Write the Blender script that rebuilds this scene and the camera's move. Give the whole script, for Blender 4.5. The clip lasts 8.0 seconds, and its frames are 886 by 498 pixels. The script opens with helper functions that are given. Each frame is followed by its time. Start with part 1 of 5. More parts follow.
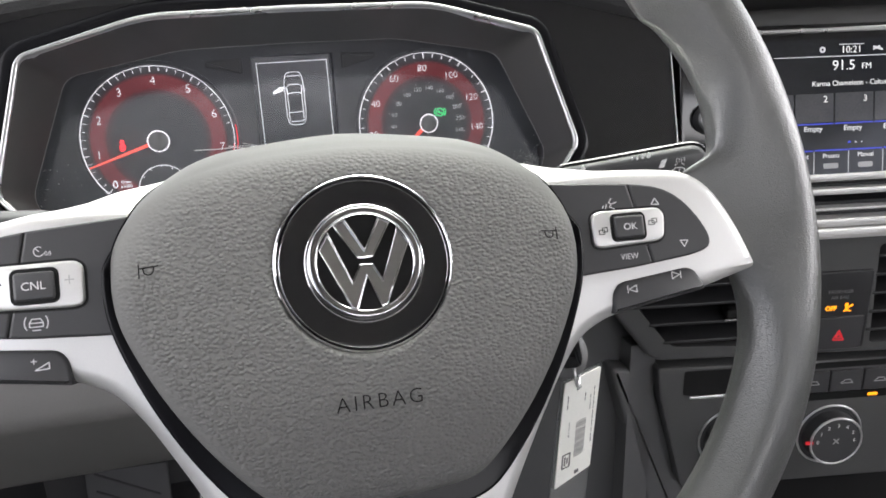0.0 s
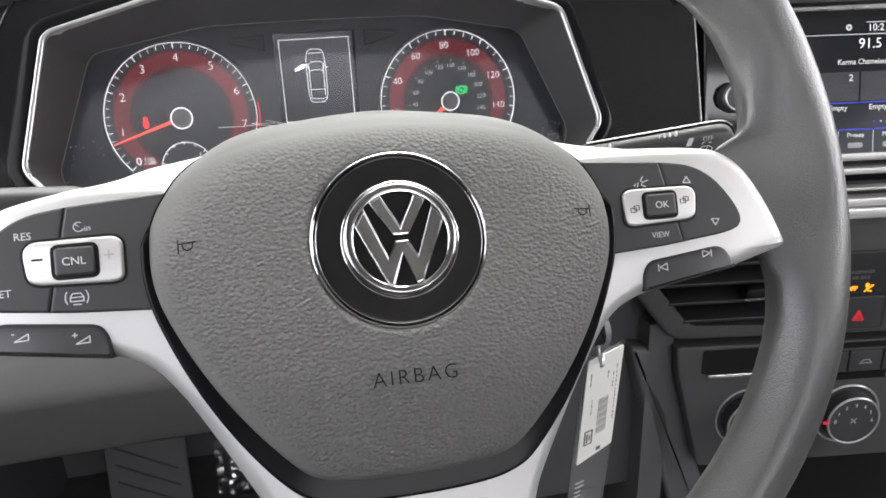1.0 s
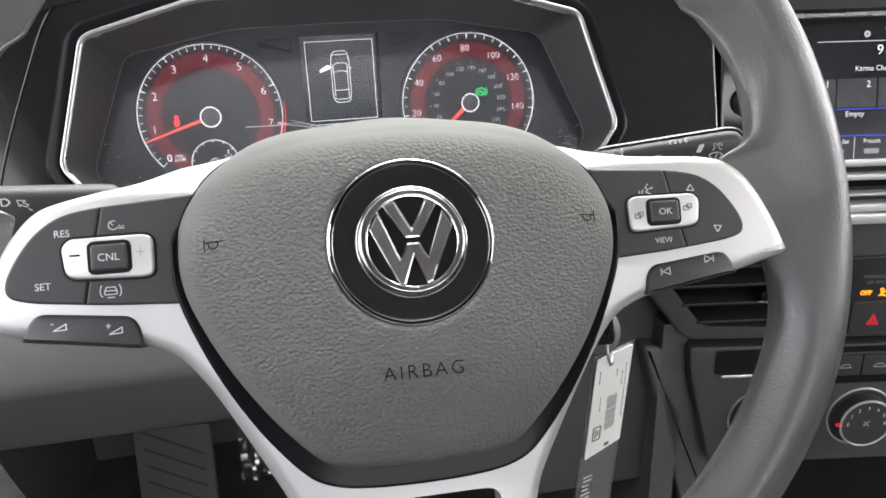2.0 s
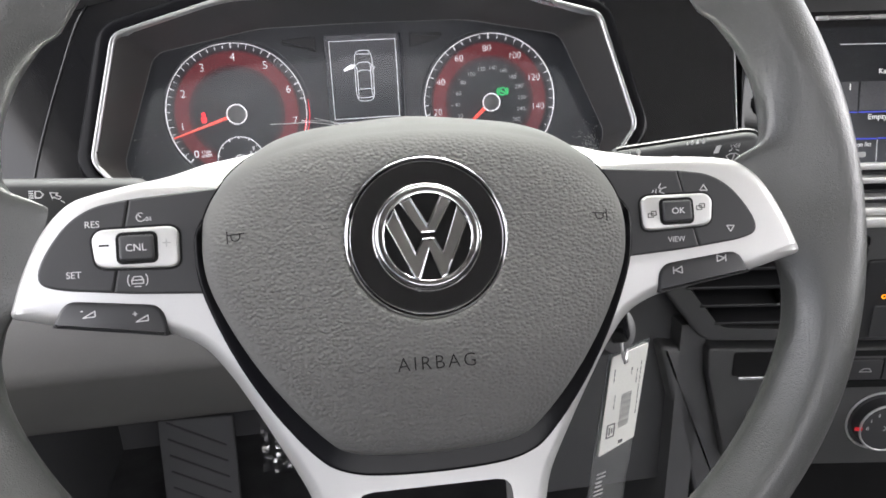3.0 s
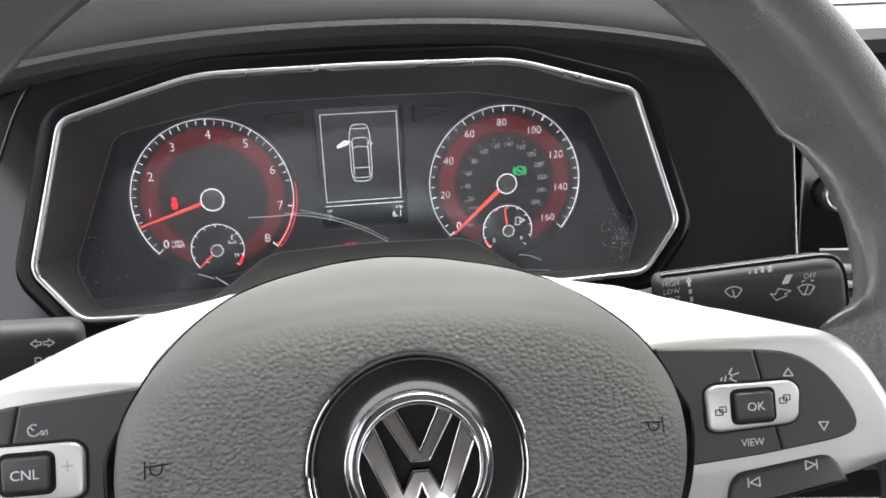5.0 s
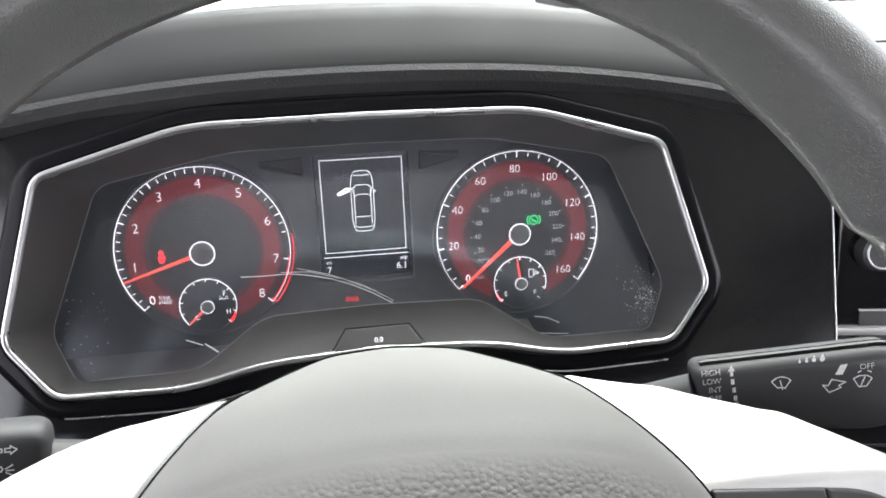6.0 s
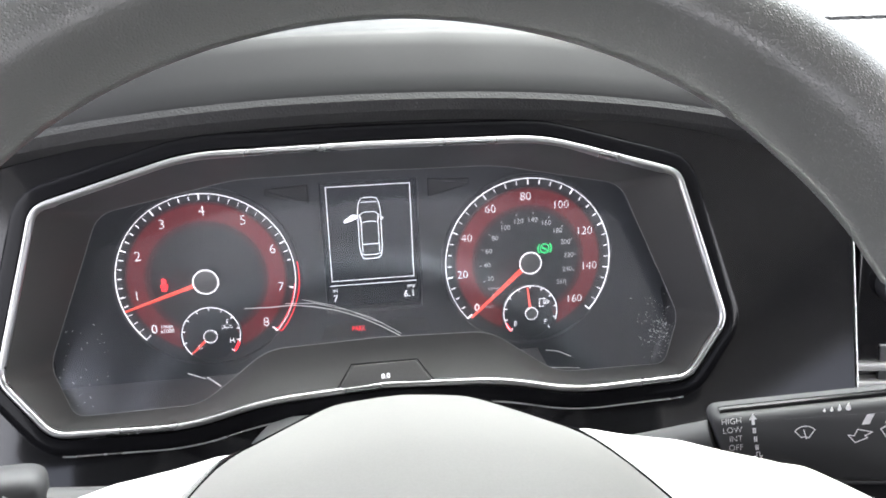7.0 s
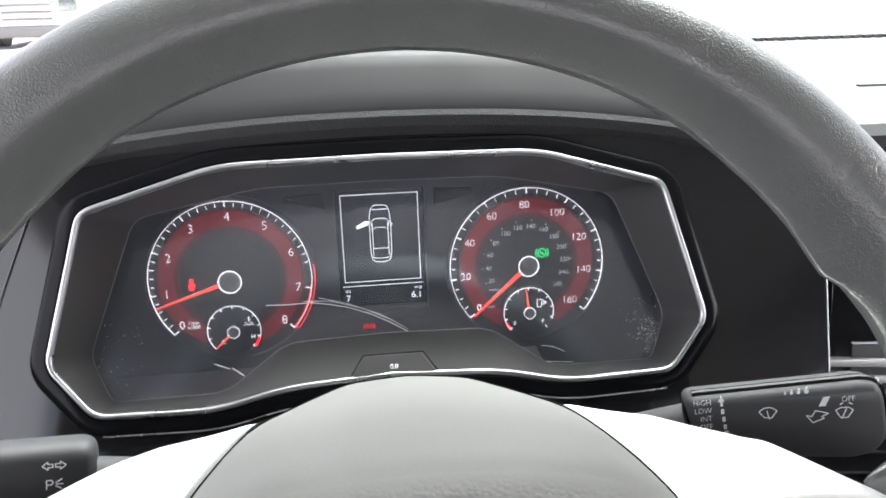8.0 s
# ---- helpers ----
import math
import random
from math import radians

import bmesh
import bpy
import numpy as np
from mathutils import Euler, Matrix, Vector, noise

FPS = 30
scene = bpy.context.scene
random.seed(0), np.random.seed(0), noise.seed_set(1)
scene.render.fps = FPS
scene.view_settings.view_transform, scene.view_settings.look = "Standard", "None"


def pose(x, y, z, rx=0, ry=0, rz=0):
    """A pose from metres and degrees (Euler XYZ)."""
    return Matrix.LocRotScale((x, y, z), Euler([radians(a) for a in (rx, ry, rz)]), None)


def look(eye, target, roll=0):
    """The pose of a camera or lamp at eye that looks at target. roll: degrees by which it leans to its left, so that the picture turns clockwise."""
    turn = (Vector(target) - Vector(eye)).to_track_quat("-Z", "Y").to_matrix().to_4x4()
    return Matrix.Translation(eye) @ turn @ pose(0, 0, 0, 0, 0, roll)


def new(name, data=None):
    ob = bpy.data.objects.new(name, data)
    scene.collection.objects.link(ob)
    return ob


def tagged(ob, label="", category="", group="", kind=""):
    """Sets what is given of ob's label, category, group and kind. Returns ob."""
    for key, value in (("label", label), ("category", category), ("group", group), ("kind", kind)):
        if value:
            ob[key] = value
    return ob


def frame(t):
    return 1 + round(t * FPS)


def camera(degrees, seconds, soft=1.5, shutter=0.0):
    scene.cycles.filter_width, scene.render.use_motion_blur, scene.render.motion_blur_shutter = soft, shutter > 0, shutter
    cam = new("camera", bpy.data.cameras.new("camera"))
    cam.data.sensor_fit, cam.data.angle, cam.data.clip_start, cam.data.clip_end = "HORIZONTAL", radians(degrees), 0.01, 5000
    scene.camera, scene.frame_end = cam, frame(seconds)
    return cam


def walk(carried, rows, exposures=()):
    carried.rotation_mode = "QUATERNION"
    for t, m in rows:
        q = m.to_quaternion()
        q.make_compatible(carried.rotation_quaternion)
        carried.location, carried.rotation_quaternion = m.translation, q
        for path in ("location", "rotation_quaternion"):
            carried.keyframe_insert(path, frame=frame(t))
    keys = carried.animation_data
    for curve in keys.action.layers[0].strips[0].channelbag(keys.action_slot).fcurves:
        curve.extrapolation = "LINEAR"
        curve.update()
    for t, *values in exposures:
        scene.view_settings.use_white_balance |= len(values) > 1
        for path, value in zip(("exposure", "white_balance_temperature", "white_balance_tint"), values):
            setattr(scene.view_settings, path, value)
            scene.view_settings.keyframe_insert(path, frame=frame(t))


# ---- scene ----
cam = camera(61.0, 8.0, soft=1.7)
METRES, EYE, TILT, LEAN, TURN = 0.225, 0.704, -20.0, 1.9, -14.5
ROWS = [
    (0.0, 0.0, 0.0, 0.0, 0.0, 0.0, -0.0),
    (0.5, -0.0296, 0.0144, -0.0109, 0.18, -0.87, -0.08),
    (1.0, -0.0379, -0.0059, -0.0033, 0.62, -1.58, -0.26),
    (2.5, -0.0011, -0.087, 0.0113, 3.69, -2.24, -1.63),
    (3.0, 0.0039, -0.095, 0.0079, 4.49, -2.23, -1.9),
    (3.5, 0.0162, -0.0749, 0.0221, 5.0, -2.16, -1.96),
    (4.0, -0.0042, 0.0111, 0.0891, 5.22, -2.01, -2.13),
    (4.5, -0.0169, 0.1191, 0.1567, 5.35, -1.81, -2.27),
    (5.0, -0.0145, 0.2205, 0.2465, 5.47, -1.54, -2.35),
    (6.5, -0.0719, 0.3978, 0.408, 5.26, -1.26, -2.63),
    (7.0, -0.0743, 0.4046, 0.4264, 5.71, -0.93, -2.89),
    (7.5, -0.0504, 0.3601, 0.4244, 6.24, -0.59, -3.0),
    (8.0, -0.0446, 0.2569, 0.4058, 6.48, 0.03, -3.08),
]
EXPOSURES = [(0.0, 4.15, 6600, 13), (4.0, 4.15, 6600, 13), (5.0, 3.8, 6600, 13), (6.5, 4.38, 6400, 14), (7.2, 4.42, 6400, 14), (8.0, 4.1, 6400, 14)]
SKY, SUN = 0.08, 0.75
walk(cam, [(t, pose(-0.0282, -0.2201, EYE, TILT, LEAN, TURN) @ pose(METRES * x, METRES * y, METRES * z, 90 + pitch, roll, yaw)) for t, x, y, z, yaw, pitch, roll in ROWS], EXPOSURES)

# ---- world and light ----
world = bpy.data.worlds.new("sky")
scene.world = world
world.use_nodes = True
wn = world.node_tree.nodes
sky = wn.new("ShaderNodeTexSky")
sky.sky_type, sky.sun_disc = "NISHITA", False
sky.sun_elevation, sky.sun_rotation = radians(60), radians(28)
sky.dust_density, sky.air_density, sky.ozone_density = 7.0, 0.5, 0.0
grey, haze = wn.new("ShaderNodeRGBToBW"), wn.new("ShaderNodeMix")
haze.data_type = "RGBA"
haze.inputs["Factor"].default_value = 0.65
world.node_tree.links.new(sky.outputs["Color"], grey.inputs["Color"])
world.node_tree.links.new(sky.outputs["Color"], haze.inputs["A"])
world.node_tree.links.new(grey.outputs["Val"], haze.inputs["B"])
world.node_tree.links.new(haze.outputs["Result"], wn["Background"].inputs["Color"])
wn["Background"].inputs["Strength"].default_value = SKY
sun = new("sun", bpy.data.lights.new("sun", "SUN"))
sun.data.energy, sun.data.angle, sun.data.color = SUN, radians(60), (1.0, 0.99, 0.97)
sun.matrix_world = look((0.4, 0.75, 2.2), (0, 0, 0.7))


def window_light(name, watts, wide, high, eye, target):
    """The sky's light that comes in through a window opening."""
    data = bpy.data.lights.new(name, "AREA")
    data.shape, data.size, data.size_y, data.energy = "RECTANGLE", wide, high, watts
    new(name, data).matrix_world = look(eye, target)


window_light("passenger_window_light", 0.4, 1.1, 0.28, (1.09, -0.3, 0.83), (0, -0.3, 0.83))
window_light("driver_window_light", 0.14, 0.6, 0.34, (-0.40, -0.08, 0.80), (0, -0.08, 0.80))
window_light("rear_window_light", 0.48, 1.3, 0.34, (0.36, -2.19, 0.93), (0.36, 0, 0.93))

# ---- materials ----


def mat(name, color, rough=0.5, metal=0.0, grain=0.0, cell=900.0, bump=0.0, var=0.12, spec=0.5, coat=0.0, emit=0.0, kind="noise", stain=25.0, faded=False):
    """A surface with colour variation at two scales, roughness wear and a fine relief."""
    m = bpy.data.materials.new(name)
    m.use_nodes = True
    n, l = m.node_tree.nodes, m.node_tree.links
    b = n["Principled BSDF"]
    b.inputs["Metallic"].default_value = metal
    b.inputs["Specular IOR Level"].default_value = spec
    b.inputs["Coat Weight"].default_value = coat
    b.inputs["Coat Roughness"].default_value = 0.06
    tc = n.new("ShaderNodeTexCoord")
    big = n.new("ShaderNodeTexNoise")
    big.inputs["Scale"].default_value, big.inputs["Detail"].default_value = stain, 4.0
    fine = n.new("ShaderNodeTexNoise")
    fine.inputs["Scale"].default_value, fine.inputs["Detail"].default_value = cell, 3.0
    for t in (big, fine):
        l.new(tc.outputs["Object"], t.inputs["Vector"])
    mixn = n.new("ShaderNodeMath")
    mixn.operation = "ADD"
    l.new(big.outputs["Fac"], mixn.inputs[0])
    l.new(fine.outputs["Fac"], mixn.inputs[1])
    ramp = n.new("ShaderNodeMapRange")
    ramp.inputs["From Min"].default_value, ramp.inputs["From Max"].default_value = 0.6, 1.4
    ramp.inputs["To Min"].default_value, ramp.inputs["To Max"].default_value = 1.0 - var, 1.0 + var
    l.new(mixn.outputs[0], ramp.inputs["Value"])
    col = n.new("ShaderNodeMix")
    col.data_type, col.blend_type = "RGBA", "MULTIPLY"
    col.inputs["Factor"].default_value = 1.0
    col.inputs["A"].default_value = (*color, 1)
    l.new(ramp.outputs["Result"], col.inputs["B"])
    l.new(col.outputs["Result"], b.inputs["Base Color"])
    rr = n.new("ShaderNodeMapRange")
    rr.inputs["To Min"].default_value, rr.inputs["To Max"].default_value = max(0.02, rough * 0.8), min(1.0, rough * 1.2)
    l.new(big.outputs["Fac"], rr.inputs["Value"])
    l.new(rr.outputs["Result"], b.inputs["Roughness"])
    if emit:
        b.inputs["Emission Color"].default_value = (*color, 1)
        b.inputs["Emission Strength"].default_value = emit * 0.8
    if bump:
        bn = n.new("ShaderNodeBump")
        bn.inputs["Strength"].default_value, bn.inputs["Distance"].default_value = 1.0, bump
        if kind == "leather":
            warp = n.new("ShaderNodeMix")
            warp.data_type = "VECTOR"
            warp.inputs["Factor"].default_value = 0.6 / grain
            wob = n.new("ShaderNodeTexNoise")
            wob.inputs["Scale"].default_value, wob.inputs["Detail"].default_value = grain * 0.5, 1.0
            l.new(tc.outputs["Object"], wob.inputs["Vector"])
            l.new(tc.outputs["Object"], warp.inputs["A"])
            l.new(wob.outputs["Color"], warp.inputs["B"])
            v = n.new("ShaderNodeTexVoronoi")
            v.feature = "SMOOTH_F1"
            v.inputs["Smoothness"].default_value = 0.2
            v.voronoi_dimensions = "2D" if faded else "3D"
            v.inputs["Scale"].default_value, v.inputs["Randomness"].default_value = grain, 1.0
            squash = n.new("ShaderNodeVectorMath")
            squash.operation = "MULTIPLY"
            squash.inputs[1].default_value = (0.7, 1.0, 1.0) if faded else (1.0, 1.0, 1.0)
            l.new(warp.outputs["Result"], squash.inputs[0])
            l.new(squash.outputs["Vector"], v.inputs["Vector"])
            # round-topped pebbles with narrow creases
            lim = n.new("ShaderNodeMapRange")
            lim.inputs["From Min"].default_value, lim.inputs["From Max"].default_value = 0.12, 0.62
            lim.inputs["To Min"].default_value, lim.inputs["To Max"].default_value = 1.0, 0.0
            lim.interpolation_type = "SMOOTHSTEP"
            l.new(v.outputs["Distance"], lim.inputs["Value"])
            patch = n.new("ShaderNodeTexNoise")
            patch.inputs["Scale"].default_value = grain * 0.45
            l.new(tc.outputs["Object"], patch.inputs["Vector"])
            # here and there a crease runs out
            out = n.new("ShaderNodeMapRange")
            out.inputs["From Min"].default_value, out.inputs["From Max"].default_value = 0.55, 0.85
            l.new(patch.outputs["Fac"], out.inputs["Value"])
            top = n.new("ShaderNodeMath")
            top.operation = "MAXIMUM"
            l.new(lim.outputs["Result"], top.inputs[0])
            l.new(out.outputs["Result"], top.inputs[1])
            add = n.new("ShaderNodeMath")
            add.operation = "MULTIPLY_ADD"
            l.new(patch.outputs["Fac"], add.inputs[0])
            add.inputs[1].default_value = 0.3
            l.new(top.outputs[0], add.inputs[2])
            l.new(add.outputs[0], bn.inputs["Height"])
            if faded:
                # moulded grain that runs out towards the edges
                at = n.new("ShaderNodeAttribute")
                at.attribute_name = "grain"
                l.new(at.outputs["Fac"], bn.inputs["Strength"])
        else:
            l.new(fine.outputs["Fac"], bn.inputs["Height"])
        l.new(bn.outputs["Normal"], b.inputs["Normal"])
    return m


def fade_rings(m, inner, outer, edge_in, edge_out, ground):
    """Lets a printed ring run out softly towards its inner and outer edge."""
    n, l = m.node_tree.nodes, m.node_tree.links
    b = n["Principled BSDF"]
    tc, cut, size = n.new("ShaderNodeTexCoord"), n.new("ShaderNodeVectorMath"), n.new("ShaderNodeVectorMath")
    cut.operation, size.operation = "MULTIPLY", "LENGTH"
    cut.inputs[1].default_value = (1000.0, 1000.0, 0.0)
    l.new(tc.outputs["Object"], cut.inputs[0])
    l.new(cut.outputs["Vector"], size.inputs[0])
    both = n.new("ShaderNodeMath")
    both.operation = "MULTIPLY"
    for i, (a, c) in enumerate(((inner, edge_in), (outer, edge_out))):
        ramp = n.new("ShaderNodeMapRange")
        ramp.interpolation_type = "SMOOTHSTEP"
        ramp.inputs["From Min"].default_value, ramp.inputs["From Max"].default_value = min(a, c), max(a, c)
        if a > c:
            ramp.inputs["To Min"].default_value, ramp.inputs["To Max"].default_value = 1.0, 0.0
        l.new(size.outputs["Value"], ramp.inputs["Value"])
        l.new(ramp.outputs["Result"], both.inputs[i])
    mix = n.new("ShaderNodeMix")
    mix.data_type = "RGBA"
    mix.inputs["A"].default_value = (*ground, 1)
    old = b.inputs["Base Color"].links[0].from_socket
    l.new(both.outputs[0], mix.inputs["Factor"])
    l.new(old, mix.inputs["B"])
    l.new(mix.outputs["Result"], b.inputs["Base Color"])


def glass(name, tint, gloss, rough=0.02, shine=(0.8, 0.8, 0.8)):
    """A clear pane: mostly see-through, with a glossy face."""
    m = bpy.data.materials.new(name)
    m.use_nodes = True
    n, l = m.node_tree.nodes, m.node_tree.links
    n.remove(n["Principled BSDF"])
    tr, gl, mx = n.new("ShaderNodeBsdfTransparent"), n.new("ShaderNodeBsdfGlossy"), n.new("ShaderNodeMixShader")
    tr.inputs["Color"].default_value = (*tint, 1)
    gl.inputs["Roughness"].default_value = rough
    gl.inputs["Color"].default_value = (*shine, 1)
    mx.inputs["Fac"].default_value = gloss
    l.new(tr.outputs[0], mx.inputs[1])
    l.new(gl.outputs[0], mx.inputs[2])
    l.new(mx.outputs[0], n["Material Output"].inputs["Surface"])
    return m


leather = mat("grained_cover", (0.138, 0.137, 0.132), 0.6, spec=0.12, kind="leather", grain=800, cell=1500, bump=0.0004, var=0.06, faded=True)
rimskin = mat("rim_skin", (0.074, 0.0755, 0.073), 0.31, spec=0.9, kind="leather", grain=1400, cell=2200, bump=0.00007, var=0.08)
rimsmooth = mat("dark_soft_plastic", (0.105, 0.105, 0.106), 0.48, cell=1500, bump=0.00005)
piano = mat("piano_black", (0.006, 0.006, 0.007), 0.08, var=0.1, coat=0.3, stain=8)
panelblack = mat("panel_black", (0.008, 0.008, 0.009), 0.09, spec=0.42, var=0.15, stain=12)
bandblack = mat("band_black", (0.006, 0.006, 0.007), 0.16, spec=0.09, var=0.1, stain=12)
silver = mat("satin_silver", (0.64, 0.635, 0.625), 0.4, metal=0.6, cell=2500, bump=0.000006, var=0.05)
chrome = mat("chrome", (0.78, 0.78, 0.79), 0.06, metal=1.0, var=0.03)
# darker than chrome: the dark cabin it mirrors is put into the colour
badgechrome = mat("badge_chrome", (0.42, 0.42, 0.43), 0.06, metal=1.0, var=0.05)
bezelchrome = mat("satin_chrome", (0.45, 0.45, 0.45), 0.28, metal=1.0, var=0.05)
knobchrome = mat("knob_chrome", (0.7, 0.7, 0.7), 0.35, metal=0.9, var=0.05)
keyplastic = mat("switch_plastic", (0.04, 0.04, 0.042), 0.42, cell=3000, bump=0.00001, var=0.08)
stalkplastic = mat("stalk_plastic", (0.05, 0.05, 0.052), 0.58, spec=0.28, cell=3000, bump=0.00001, var=0.08)
# near-black for dark parts; in gaps and recesses it stands for shade
keydark = mat("dark_part_and_gap_shade", (0.008, 0.008, 0.008), 0.6, spec=0.2)
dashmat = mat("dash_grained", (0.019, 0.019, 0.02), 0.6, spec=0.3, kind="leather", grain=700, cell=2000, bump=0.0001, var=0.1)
hoodmat = mat("hood_soft_black", (0.014, 0.014, 0.015), 0.55, spec=0.25, cell=2500, bump=0.00003, var=0.12)
# lighter, glossier copy of dash_grained: grazing sheen put into the colour
dashtopmat = mat("dash_top_grained_lit", (0.05, 0.05, 0.051), 0.42, spec=0.7, kind="leather", grain=700, cell=2000, bump=0.00004, var=0.1)
dashdark = mat("dash_hard_plastic", (0.072, 0.072, 0.074), 0.48, cell=1800, bump=0.00004, var=0.12)
dashmid = mat("dash_mid_plastic", (0.168, 0.163, 0.157), 0.55, cell=1800, bump=0.00004, var=0.1)
ventblack = mat("vent_black", (0.02, 0.02, 0.021), 0.38, cell=1800, bump=0.00003, var=0.12)
stackmat = mat("stack_plastic", (0.068, 0.068, 0.068), 0.5, cell=1800, bump=0.00003, var=0.12)
dialmat = mat("dial_face", (0.035, 0.036, 0.04), 0.5, var=0.15)
dialred = mat("dial_red_band", (0.2, 0.024, 0.03), 0.5, cell=4000, var=0.3, emit=0.02)
rayred = mat("dial_ray_red", (0.3, 0.036, 0.044), 0.5, var=0.1, emit=0.02)
clusterwall = mat("cluster_wall", (0.044, 0.043, 0.042), 0.5, spec=0.3, var=0.15, cell=1500, bump=0.00003)
for m in (dialred, rayred):
    fade_rings(m, 29.5, 41.2, 33.0, 38.5, (0.04, 0.03, 0.034))
white_print = mat("white_print", (0.8, 0.8, 0.8), 0.5, var=0.03)
key_print = mat("key_print", (0.62, 0.62, 0.62), 0.5, var=0.05)
dim_print = mat("dim_print", (0.2, 0.2, 0.2), 0.5, var=0.05)
grey_print = mat("grey_print", (0.4, 0.4, 0.4), 0.5, var=0.05)
soft_print = mat("soft_print", (0.1, 0.1, 0.1), 0.6)
dark_print_and_shade = mat("dark_print_and_shade", (0.008, 0.008, 0.008), 0.8, spec=0.05)
white_glow = mat("lit_white", (0.9, 0.9, 0.92), 0.5, var=0.02, emit=0.1)
grey_glow = mat("lit_grey", (0.45, 0.45, 0.47), 0.5, var=0.02, emit=0.05)
red_glow = mat("lit_red", (0.9, 0.03, 0.04), 0.5, var=0.02, emit=0.14)
needle_red = mat("needle_red", (0.9, 0.09, 0.06), 0.4, var=0.03, emit=0.1)
green_glow = mat("lit_green", (0.02, 0.55, 0.16), 0.5, var=0.02, emit=0.12)
orange_glow = mat("lit_orange", (1.0, 0.32, 0.01), 0.5, var=0.02, emit=0.12)
blue_glow = mat("lit_blue", (0.015, 0.03, 0.4), 0.5, var=0.02, emit=0.08)
screen_text = mat("screen_text", (0.6, 0.6, 0.6), 0.5, var=0.03, emit=0.06)
lcd = mat("lcd_dark", (0.008, 0.009, 0.014), 0.25, var=0.1, emit=0.05)
screenmat = mat("display_black", (0.008, 0.009, 0.012), 0.12, var=0.1, emit=0.03)
tilemat = mat("display_tile", (0.035, 0.036, 0.04), 0.15, var=0.3, emit=0.05, stain=60)
red_paint = mat("red_mark", (0.6, 0.02, 0.03), 0.4, var=0.05, emit=0.03)
card = mat("tag_card", (0.85, 0.85, 0.8), 0.6, var=0.05)
footwall = mat("footwell_lining", (0.13, 0.13, 0.135), 0.8, cell=1500, bump=0.0001, var=0.15)
carpet = mat("carpet", (0.12, 0.12, 0.125), 0.95, cell=3000, bump=0.0008, var=0.35)
rubber = mat("pedal_rubber", (0.15, 0.15, 0.155), 0.7, cell=1200, bump=0.0001, var=0.15)
headliner = mat("headliner", (0.26, 0.255, 0.245), 0.95, cell=1500, bump=0.0003, var=0.06)
concrete = mat("concrete", (0.42, 0.42, 0.4), 0.9, cell=30, stain=0.6, bump=0.002, var=0.15)
whitepaint = mat("white_car_paint", (0.8, 0.8, 0.8), 0.25, coat=0.5, var=0.03, stain=2)
# extra rough gloss and blue shine stand in for glare and mirrored sky
clear = glass("veiled_clear_lens", (0.95, 0.95, 0.96), 0.12, 0.15, (0.82, 0.88, 1.0))
sleeve = glass("clear_sleeve", (0.8, 0.82, 0.84), 0.28, 0.22)
shieldglass = glass("windscreen_glass", (0.66, 0.69, 0.68), 0.04, 0.0)

# ---- small mesh tools; outlines in millimetres ----
MM = 0.001


def part(name, bm, material, parent=None, label="", m=None, smooth=35):
    """Links a bmesh as one mesh object under a thing or a part."""
    me = bpy.data.meshes.new(name)
    bmesh.ops.recalc_face_normals(bm, faces=bm.faces[:])
    bm.to_mesh(me)
    bm.free()
    me.materials.append(material)
    if smooth:
        me.shade_smooth()
        me.set_sharp_from_angle(angle=radians(smooth))
    ob = new(name, me)
    if parent:
        ob.parent = parent
    if m is not None:
        ob.matrix_local = m
    if label:
        ob["label"] = label
    return ob


def thing(name, label, category, m=None, group="", kind=""):
    ob = new(name)
    ob.empty_display_size = 0.05
    if m is not None:
        ob.matrix_world = m
    return tagged(ob, label, category, group, kind)


def rounded(pts, r, n=5):
    """A closed outline with its corners rounded; a point may bring its own radius."""
    out, k = [], len(pts)
    for i, p in enumerate(pts):
        rad = p[2] if len(p) > 2 else r
        p, a, b = Vector(p[:2]), Vector(pts[i - 1][:2]), Vector(pts[(i + 1) % k][:2])
        if rad <= 0:
            out.append(tuple(p))
            continue
        ta, tb = min(rad, 0.48 * (a - p).length), min(rad, 0.48 * (b - p).length)
        s, e = p + (a - p).normalized() * ta, p + (b - p).normalized() * tb
        for j in range(n + 1):
            t = j / n
            out.append(tuple(s * (1 - t) ** 2 + p * 2 * t * (1 - t) + e * t * t))
    return out


def mirrored(half):
    """A closed outline from its right half, top to bottom."""
    left = [(-p[0], *p[1:]) for p in reversed(half) if abs(p[0]) > 0.01]
    return half + left


def turnsign(pts):
    return sum(pts[i - 1][0] * p[1] - p[0] * pts[i - 1][1] for i, p in enumerate(pts))


def inset(pts, d):
    """The outline moved inwards by d (outwards: minus)."""
    if not d:
        return list(pts)
    s, k, out = (1 if turnsign(pts) > 0 else -1), len(pts), []
    for i, p in enumerate(pts):
        a, b = Vector(pts[i - 1]), Vector(pts[(i + 1) % k])
        p = Vector(p)
        e1, e2 = (p - a), (b - p)
        if e1.length < 1e-6 or e2.length < 1e-6:
            e1 = e2 = b - a
        n1, n2 = Vector((-e1.y, e1.x)).normalized(), Vector((-e2.y, e2.x)).normalized()
        nn = n1 + n2
        nn = nn / max(0.5, nn.length_squared / 2) if nn.length > 1e-6 else n1
        out.append(tuple(p + nn * d * s))
    return out


